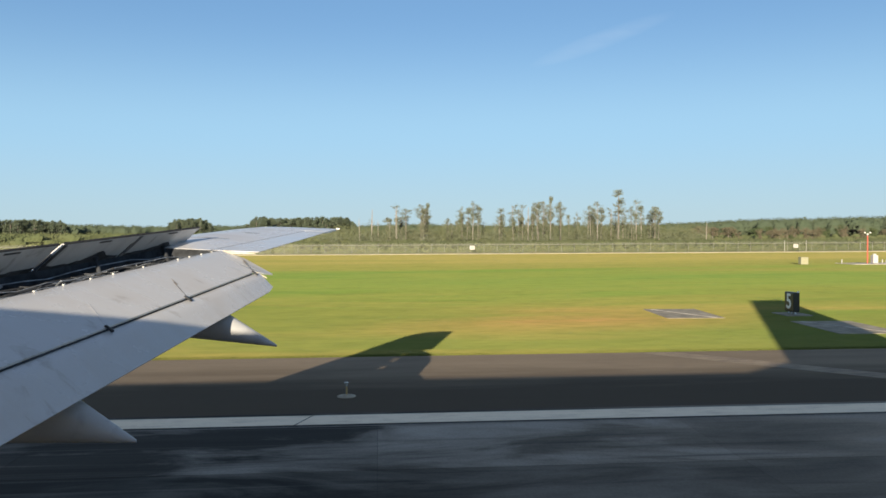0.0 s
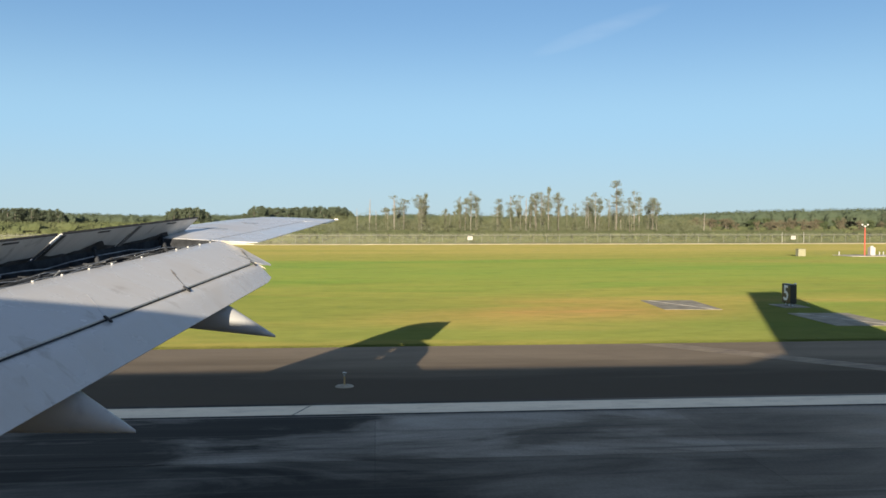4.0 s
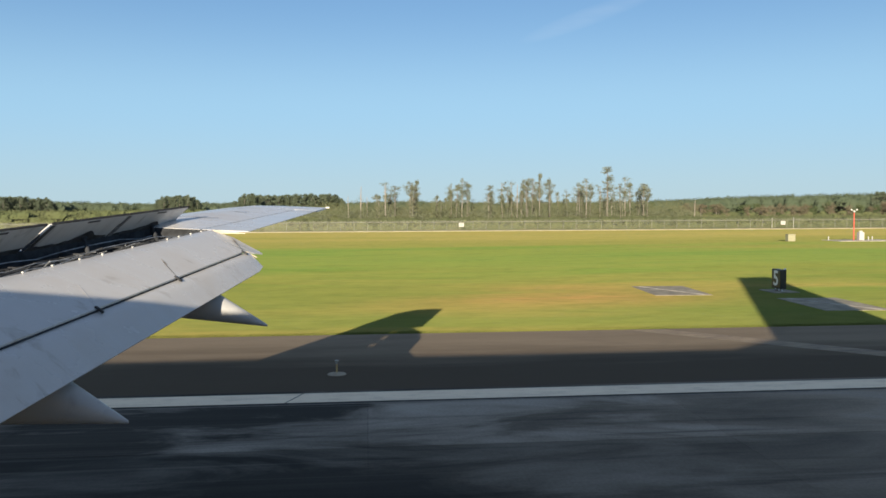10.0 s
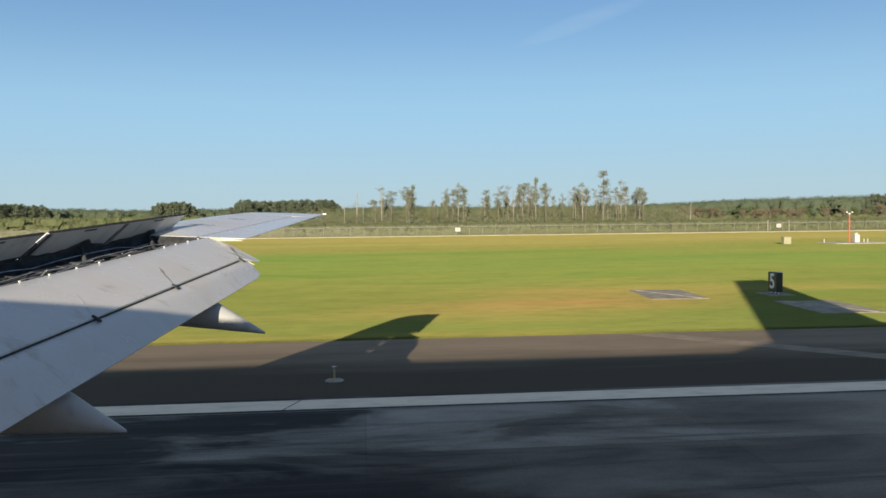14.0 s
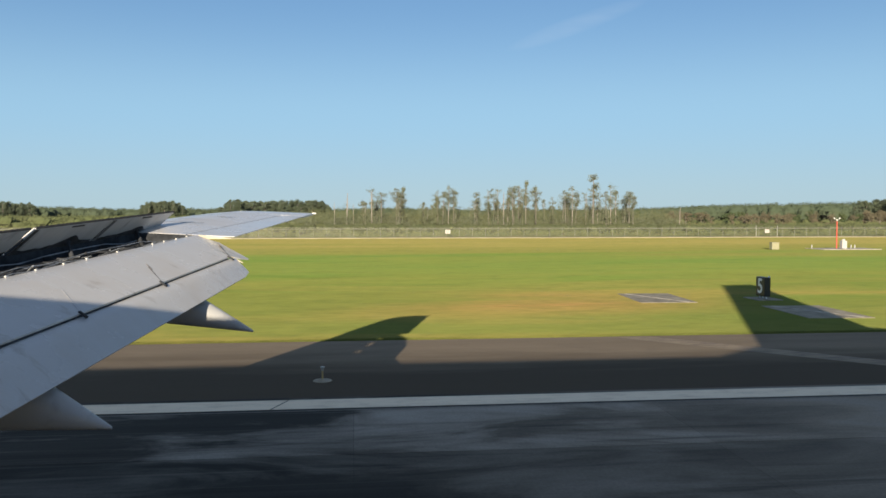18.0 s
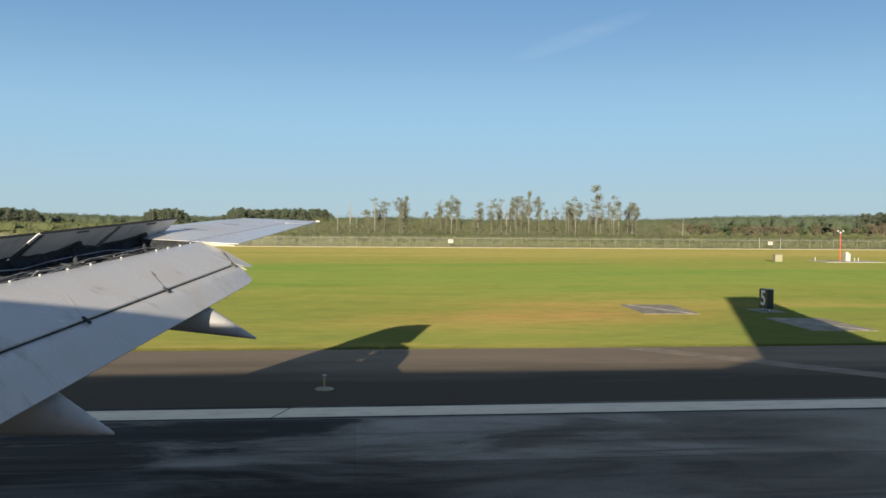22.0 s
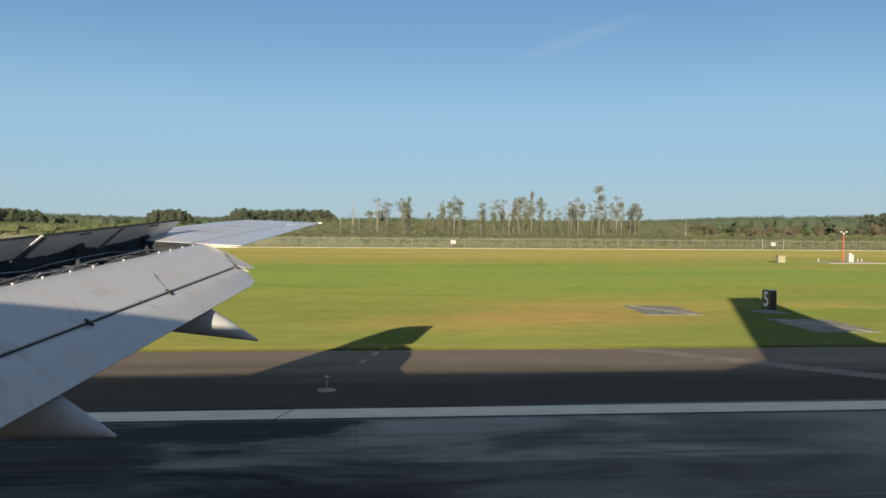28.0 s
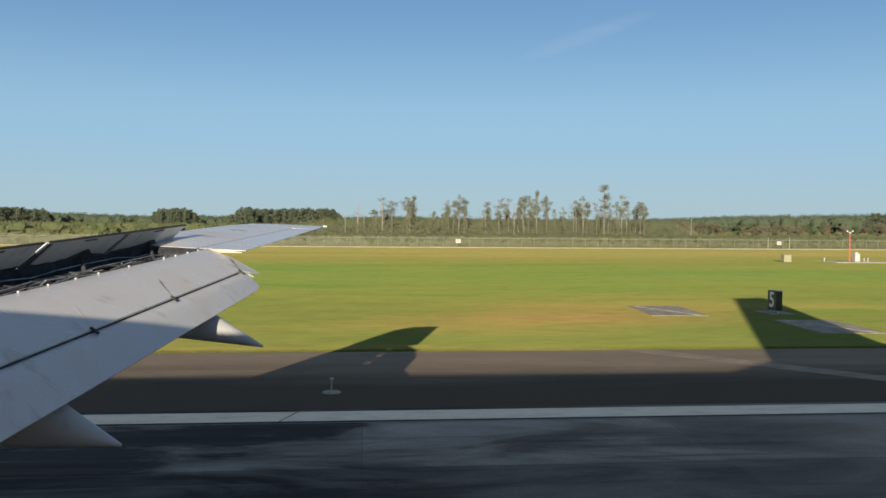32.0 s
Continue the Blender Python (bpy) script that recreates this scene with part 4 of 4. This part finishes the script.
part("box_lid", box((1.16, 0.86, 0.06), (0, 0, 1.02), 0.015), BEIGE, bx)
st = tagged(part("marker_stake", box((0.12, 0.12, 0.6), (0, 0, 0.3), 0.01), DULLSIGN), "short white marker stake in the grass", "marker")
st.location = (67.7, 112, -0.02)
tagged(st, group="marker stakes")
for x in (73.4, 74.0):
    copy_thing(st, pose(x, 111.2, -0.02))

# ---- perimeter fence ----
WIRE = plain("dull_fence_wire", (0.27, 0.275, 0.25), 0.6, 0.4, 0.2)
FY, FH = 181.0, 1.95
fence = tagged(part("fence", box((420, 0.012, FH - 0.05), (60, FY, FH / 2)), LINK), "long grey chain-link perimeter fence with barbed wire", "fence")
part("top_rail", rod((-150, FY, FH), (270, FY, FH), 0.045, n=6), WIRE, fence)
for dz in (0.12, 0.24, 0.36):
    part("barbed_wire", rod((-150, FY - dz * 0.6, FH + dz), (270, FY - dz * 0.6, FH + dz), 0.012, n=4), WIRE, fence)
pm = part("post", join(rod((0, 0, -0.1), (0, 0, FH + 0.04), 0.030, n=8), rod((0, 0, FH), (0, -0.24, FH + 0.38), 0.025, n=6)), WIRE, fence).data
bpy.data.objects["post"].location = (-150, FY, 0)
for i in range(1, 141):
    made("post", pm, fence).location = (-150 + 3.0 * i, FY, 0)
for x in (95.3, 100.6):
    part("gate_post", rod((x, FY - 0.02, -0.1), (x, FY - 0.02, 2.6), 0.045, n=10), DULLSIGN, fence, "white gate post")
for x in (-116, -40, 21.3, 98.0, 170):
    s = tagged(part("fence_sign", box((1.15, 0.03, 0.85), (0, 0, 0), 0.01), DULLSIGN), "small white warning sign on the fence", "sign", "fence signs")
    s.location = (x, FY - 0.09, 1.30)
    for k, w in enumerate((0.75, 0.9, 0.6)):
        part("bar", box((w, 0.006, 0.06), (0, -0.018, 0.22 - 0.2 * k)), plain("sign_print", (0.35, 0.10, 0.08), 0.6), s)


# ---- trees ----
def leaf_mesh(name, blobs, per, size, material, seed, heart=0.0, reach=1.08):
    """A crown of many small leaf sprays, gathered in clumps with gaps between."""
    r = np.random.default_rng(seed)
    V, F = [], []
    for (cx, cy, cz, rx, rz) in blobs:
        d = r.normal(size=(per, 3))
        d /= np.linalg.norm(d, axis=1)[:, None]
        rad = r.uniform(0.45, reach, size=(per, 1)) ** 0.6
        p = d * rad * np.array([rx, rx, rz]) + np.array([cx, cy, cz])
        a = r.normal(size=(per, 3))
        a /= np.linalg.norm(a, axis=1)[:, None]
        b = np.cross(a, r.normal(size=(per, 3)))
        b /= np.linalg.norm(b, axis=1)[:, None]
        s = size * r.uniform(0.6, 1.3, size=(per, 1))
        k = len(V)
        quad = np.stack([p - a * s, p - b * s * 0.6, p + a * s, p + b * s * 0.6], 1).reshape(-1, 3)
        V.extend(map(tuple, quad))
        F.extend((k + 4 * i, k + 4 * i + 1, k + 4 * i + 2, k + 4 * i + 3) for i in range(per))
        if heart:
            k = len(V)
            for row in range(6):
                e = math.pi * (row / 5 - 0.5)
                for col in range(9):
                    a1 = 2 * math.pi * (col + 0.5 * row) / 9
                    j = heart * r.uniform(0.86, 1.08)
                    V.append((cx + rx * j * math.cos(e) * math.cos(a1), cy + rx * j * math.cos(e) * math.sin(a1), cz + rz * j * math.sin(e)))
            F.extend((k + 9 * row + col, k + 9 * row + (col + 1) % 9, k + 9 * row + 9 + (col + 1) % 9, k + 9 * row + 9 + col) for row in range(5) for col in range(9))
    return mesh_of(name, V, F, material)


def trunk_mesh(h, r, limbs, seed, material):
    rn = random.Random(seed)
    lean = Vector((rn.uniform(-0.04, 0.04) * h, rn.uniform(-0.04, 0.04) * h, h))
    bits = [rod((0, 0, -0.3), lean * 0.5, r, r * 0.7, 7), rod(lean * 0.5, lean, r * 0.7, r * 0.25, 7)]
    for zf, ln in limbs:
        a = rn.uniform(0, 6.28)
        p = lean * zf
        bits.append(rod(p, p + Vector((math.cos(a) * ln, math.sin(a) * ln, ln * rn.uniform(0.3, 0.8))), r * 0.35, r * 0.1, 5))
    bm = join(*bits)
    me = bpy.data.meshes.new("trunk")
    bm.to_mesh(me)
    bm.free()
    me.materials.append(material)
    return me


def cypress_meshes(rn, seed):
    """A pond cypress: a straight pale trunk, short rising limbs and flat ragged tufts at their ends."""
    full = rn.uniform(0.55, 1.35)
    lean = Vector((rn.uniform(-0.35, 0.35), rn.uniform(-0.35, 0.35), 9.8))
    bits = [rod((0, 0, -0.3), lean * 0.5, 0.13, 0.09, 7), rod(lean * 0.5, lean, 0.09, 0.03, 7)]
    tufts = []
    for i in range(rn.randint(17, 25)):
        u = 1 - 0.60 * rn.random() ** 1.2
        p = lean * u
        a = rn.uniform(0, 6.28)
        ln = full * rn.uniform(0.35, 1.0) * (1.25 if 0.72 < u < 0.95 else 0.75)
        e = p + Vector((math.cos(a) * ln, math.sin(a) * ln, ln * rn.uniform(0.15, 0.6)))
        bits.append(rod(p, e, 0.035, 0.012, 5))
        for k in range(rn.randint(3, 6)):
            q = lerp(p, e, rn.uniform(0.40, 1.15))
            w = rn.uniform(0.14, 0.40) * (0.75 + 0.35 * full)
            tufts.append((q.x + rn.uniform(-0.2, 0.2), q.y + rn.uniform(-0.2, 0.2), q.z + rn.uniform(-0.35, 0.30), w, w * rn.uniform(0.6, 1.25)))
    tufts.append((lean.x, lean.y, 9.75, 0.22, 0.34))
    bm = join(*bits)
    me = bpy.data.meshes.new("trunk")
    bm.to_mesh(me)
    bm.free()
    me.materials.append(PALEBARK if seed % 3 == 0 else BARK)
    return leaf_mesh("crown", tufts, 19, 0.075, CYPRESS, seed, 0.0, 1.6), me


def tree(kind, seed):
    """One tree: an Empty with trunk and crown, about ten metres tall before scaling."""
    rn = random.Random(seed * 31 + len(kind))
    if kind == "cypress":
        crown, trunk = cypress_meshes(rn, seed)
        lab, cat = "tall thin grey bald cypress with a sparse ragged crown", "tree"
    elif kind == "snag":
        crown = leaf_mesh("crown", [(0, 0, 5.5, 0.45, 0.9), (0.2, 0, 7, 0.3, 0.5)], 26, 0.10, CYPRESS, seed)
        trunk = trunk_mesh(10, 0.17, [(0.45, 0.6), (0.55, 0.7), (0.66, 0.8), (0.75, 0.6), (0.82, 0.6), (0.9, 0.4)], seed, PALEBARK)
        lab, cat = "bare bleached dead tree with a few limbs", "tree"
    elif kind == "pine":
        blobs = []
        for z in np.linspace(2.6, 9.6, 34):
            a, o = rn.uniform(0, 6.28), rn.uniform(0.2, 1.9) * (1.0 - 0.75 * max(0.0, (z - 7.2) / 2.4))
            blobs.append((math.cos(a) * o, math.sin(a) * o, z, rn.uniform(0.55, 1.1), rn.uniform(0.4, 0.75)))
        crown = leaf_mesh("crown", blobs, 46, 0.17, PINE, seed, 0.45)
        trunk = trunk_mesh(9.6, 0.2, [(0.55, 1.2), (0.7, 1.1), (0.85, 0.8)], seed, BARK)
        lab, cat = "dark green pine with a bare lower trunk", "tree"
    else:
        dead = kind == "brown"
        blobs = []
        for i in range(15):
            a = rn.uniform(0, 6.28)
            o = rn.uniform(0, 2.7)
            z = rn.uniform(2.2, 8.8) - o * 0.35
            blobs.append((math.cos(a) * o, math.sin(a) * o, z, rn.uniform(0.8, 1.8), rn.uniform(0.7, 1.4)))
        crown = leaf_mesh("crown", blobs, 110 if dead else 170, 0.20, RUST if dead else OAK, seed, 0.0 if dead else 0.48)
        trunk = trunk_mesh(7.5, 0.22, [(0.3, 1.8), (0.4, 2.0), (0.5, 2.0), (0.65, 1.6), (0.8, 1.2)], seed, BARK if dead else DARKBARK)
        lab, cat = ("low tree with withered rust-brown leaves", "tree") if dead else ("rounded dark green broadleaf tree at the wood's edge", "tree")
    t = tagged(new(kind + "_tree" if kind != "snag" else "dead_tree"), lab, cat, "trees behind the fence")
    made("trunk", trunk, t)
    made("crown", crown, t)
    return t


def plant(models, spots):
    """Sets copies of the model trees at (x, y, height); the models take the first spots."""
    rn = random.Random(11)
    for i, (x, y, h) in enumerate(spots):
        s = h / 10
        m = models[i % len(models)]
        w = s * rn.uniform(0.75, 1.45) * (1.15 if m.name.startswith("cypress") else 1.0)
        o = m if i < len(models) else copy_thing(m, Matrix())
        o.matrix_basis = pose(x, y, -0.05, 0, 0, rn.uniform(0, 360)) @ Matrix.Diagonal((w, w, s, 1))


rn = random.Random(5)
# the cypress stand: the tall ones by place and height, lesser ones round them
cyp = [tree("cypress", i) for i in range(10)]
snags = [tree("snag", i) for i in range(3)]
TALL = ((5.3, 13.2), (8.6, 12.0), (13.3, 13.6), (15.4, 13.9), (22.1, 9.0), (26.4, 13.2), (28.7, 14.1), (31.1, 13.4), (38.8, 12.3), (42.4, 13.4), (46.0, 13.4), (49.1, 13.9),
        (51.4, 14.4), (53.4, 15.7), (57.2, 13.9), (63.2, 11.1), (67.6, 13.9), (69.2, 12.4), (75.1, 17.8), (78.8, 11.5), (82.5, 14.8), (86.6, 12.2), (88.3, 12.9))
spots = [(x, 248 + rn.uniform(-5, 5), h) for x, h in TALL]
for x, h in TALL:
    for i in range(1 if h > 17 else 2):
        spots.append((x + rn.uniform(-2.2, 2.2), rn.uniform(246, 258), h * rn.uniform(0.66, 0.93)))
for i in range(22):
    spots.append((rn.choice((8, 14, 28, 44, 52, 68, 84)) + rn.gauss(0, 4.0), rn.uniform(250, 276), rn.uniform(7.0, 10.2)))
plant(cyp, spots)
plant(snags, [(-5.7, 246, 9.2), (-2.2, 247, 12.0), (0.0, 250, 8.8), (5.6, 244, 12.2), (46.4, 246, 12.6), (66.2, 245, 10.8), (87.5, 250, 11.6), (90.6, 252, 9.4), (101.0, 240, 7.6)])
# flat-topped pine blocks standing out of the scrub
pines = [tree("pine", i) for i in range(6)]
pine_spots = []
for az0, az1, far, h, count in ((-26.5, -20.4, 520, 13.8, 44), (-14.4, -11.4, 530, 14.2, 30), (-9.2, -1.6, 440, 13.2, 64), (33.5, 37.5, 420, 14.5, 18)):
    for i in range(count):
        az, d = lerp(az0, az1, (i + rn.uniform(0.1, 0.9)) / count), far + rn.uniform(-16, 16)
        edge = min(1.0, 0.72 + 0.5 * min(az - az0, az1 - az))
        pine_spots.append((math.tan(radians(az)) * d, d, h * edge * rn.uniform(0.90, 1.05)))
plant(pines, pine_spots)
# broadleaf trees scattered behind the fence, some of them withered
oaks = [tree("oak", i) for i in range(6)]
withered = [tree("brown", i) for i in range(4)]
oak_spots, rust_spots = [], []
for i in range(46):
    az, d = (rn.uniform(-27, -2), rn.uniform(300, 480)) if i < 20 else (rn.uniform(20, 38), rn.uniform(300, 480))
    oak_spots.append((math.tan(radians(az)) * d, d, (3.5 if i < 20 else 7.0) * (d / 400) * rn.uniform(0.8, 1.25)))
for i in range(26):
    az, d = rn.uniform(22, 37), rn.uniform(285, 340)
    rust_spots.append((math.tan(radians(az)) * d, d, rn.uniform(5.6, 8.2)))
plant(oaks, oak_spots)
plant(withered, rust_spots)


def thicket(name, count, y0, y1, spread, h0, h1, per, size, material, label, seed, heart=0.0, slim=1.0, skyline=False):
    """Uncountable growth as one object: clumps of leaf sprays standing on the ground."""
    r = random.Random(seed)
    blobs = []
    for i in range(count):
        yy = r.uniform(y0, y1)
        xx = r.uniform(spread[0], spread[1]) * yy
        h = r.uniform(h0, h1)
        if skyline:
            # the far canopy climbs slowly to the south-east
            az = math.degrees(math.atan2(xx, yy))
            rise = 0.0118 + 0.0022 * min(1.0, max(0.0, -az / 12)) + 0.0008 * math.sin(az * 0.55) + 0.0012 * math.sin(az * 0.21 + 1) + 0.0115 * min(1.0, max(0.0, (az - 15) / 17))
            h = (4.8 + rise * yy) * r.uniform(0.84, 1.02)
        w = h * r.uniform(0.5, 1.1) * slim
        blobs.append((xx, yy, h * 0.42, w, h * 0.55))
    tagged(made(name, leaf_mesh(name, blobs, per, size, material, seed, heart, 0.80 if heart else 1.08)), label, "shrubs", kind="stuff")


thicket("bare_brush", 420, 240, 275, (-0.06, 0.41), 5.5, 8.8, 170, 0.15, DRYBRUSH, "grey-brown leafless brush round the cypress trunks", 8)
thicket("swamp_brush", 320, 234, 262, (-0.08, 0.42), 3.6, 7.4, 150, 0.16, CYPRESS, "grey-green swamp brush round the cypress trunks", 18)
thicket("low_thicket", 900, 216, 244, (-0.10, 0.85), 1.6, 3.4, 90, 0.17, DARKBRUSH, "low dark olive thicket before the woods", 28, 0.6)
thicket("tall_weeds", 1700, 182.5, 228, (-0.55, 0.85), 0.5, 1.25, 44, 0.13, SCRUB, "tall olive weeds along the fence", 9)
thicket("scrub", 900, 190, 300, (-0.60, 0.85), 0.9, 2.4, 40, 0.22, SCRUB, "olive scrub and tall weeds behind the fence", 3)
thicket("undergrowth", 800, 240, 460, (-0.60, 0.85), 1.6, 3.9, 120, 0.24, BUSH, "rounded olive and brown bushes at the foot of the woods", 4, 0.7)
thicket("dark_bushes", 420, 300, 545, (-0.62, -0.03), 3.8, 6.6, 120, 0.26, DARKBRUSH, "dark olive bushes scattered through the scrubland", 24, 0.5, 0.6)
thicket("open_scrubland", 1300, 300, 545, (-0.62, -0.03), 3.4, 6.4, 110, 0.26, BUSH, "broad olive scrubland of low rounded bushes before the woods", 14, 0.62, 0.8)
thicket("far_woods", 3000, 560, 980, (-0.62, 0.92), 10.0, 14.0, 170, 0.46, DISTANT, "continuous dark green woods on the skyline", 6, 0.62, 0.66, True)

# ---- mown grass ----
def sward(name, y0, y1, count, width, tall, seed):
    """Upright blades over the view's width, each a narrow leaning triangle."""
    r = np.random.default_rng(seed)
    y = y0 + (y1 - y0) * r.random(count)
    x = (-0.50 + 1.30 * r.random(count)) * (y + 4)
    a = r.uniform(-1.0, 1.0, count)
    w = 0.5 * width * r.uniform(0.6, 1.4, count)
    h = tall * r.uniform(0.5, 1.3, count)
    ca, sa = np.cos(a) * w, np.sin(a) * w
    z = np.full(count, -0.037)
    off = 0.35 * tall * r.normal(size=(2, count))
    v = np.stack([np.stack([x - ca, y - sa, z], 1), np.stack([x + ca, y + sa, z], 1),
                  np.stack([x + off[0], y + off[1], z + h], 1)], 1).reshape(-1, 3)
    me = bpy.data.meshes.new(name)
    n = len(v)
    me.vertices.add(n)
    me.vertices.foreach_set("co", v.ravel())
    me.loops.add(n)
    me.loops.foreach_set("vertex_index", np.arange(n, dtype=np.int32))
    me.polygons.add(n // 3)
    me.polygons.foreach_set("loop_start", np.arange(0, n, 3, dtype=np.int32))
    me.materials.append(BLADES)
    me.update(calc_edges=True)
    tagged(made(name, me), "short mown airfield grass, green with dry patches", "grass", kind="stuff")


sward("near_grass", 30.8, 66, 500000, 0.020, 0.016, 21)
sward("verge_grass", 30.62, 31.5, 60000, 0.03, 0.030, 23)
sward("far_grass", 64, 174, 250000, 0.06, 0.020, 22)

# ---- concrete panels of the runway ----
PX, PY, GAP = 7.62, 3.90, 0.030
y = EDGE - 1.30
part("edge_strip", box((152.4, 1.30 - 2 * GAP, 0.012), (7.6, EDGE - 0.65 + GAP, -0.006)), RUNWAY, runway)
rows_y = []
while y - PY > AXIS - HALF - 0.1:
    rows_y.append(y - PY / 2)
    y -= PY
bm = box((PX - 0.006, PY - GAP, 0.012), (0, 0, -0.006))
panel = part("panel", bm, SCUFFED, runway)
inner = panel.data.copy()
inner.materials[0] = RUNWAY
panel.location = (-64.8, rows_y[0], 0)
for yy in rows_y:
    for i in range(20):
        if yy == rows_y[0] and i == 0:
            continue
        made("panel", panel.data if yy == rows_y[0] else inner, runway).location = (-64.8 + PX * i, yy, random.uniform(-0.0015, 0.0015))
part("edge_strip", box((152.4, y - (AXIS - HALF), 0.012), (7.6, (y + AXIS - HALF) / 2, -0.006)), RUNWAY, runway)

# ---- pale tyre scuffs across the panels ----
SCUFF = worn_paint("pale_scuff", (0.150, 0.138, 0.118), (0.062, 0.057, 0.049), 0.42)
for x0, y0, x1, y1, bow, w in ((9.0, 11.2, 15.6, 17.6, -0.9, 0.50), (10.2, 11.0, 16.9, 17.2, -0.9, 0.30)):
    d = Vector((x1 - x0, y1 - y0, 0))
    n = Vector((-d.y, d.x, 0)).normalized()
    mids = [Vector((x0, y0, 0.004)) + d * u + n * bow * 4 * u * (1 - u) for u in (i / 12 for i in range(13))]
    wide = [w * (0.25 + math.sin(math.pi * i / 12)) * 0.5 for i in range(13)]
    vs = [p + n * k * q for p, q in zip(mids, wide) for k in (-1, 1)]
    tagged(made("tyre_scuff", mesh_of("tyre_scuff", vs, [(2 * i, 2 * i + 1, 2 * i + 3, 2 * i + 2) for i in range(12)], SCUFF)),
           "pale curved tyre scuff on the dark runway", "marking", "tyre scuffs", "structure")
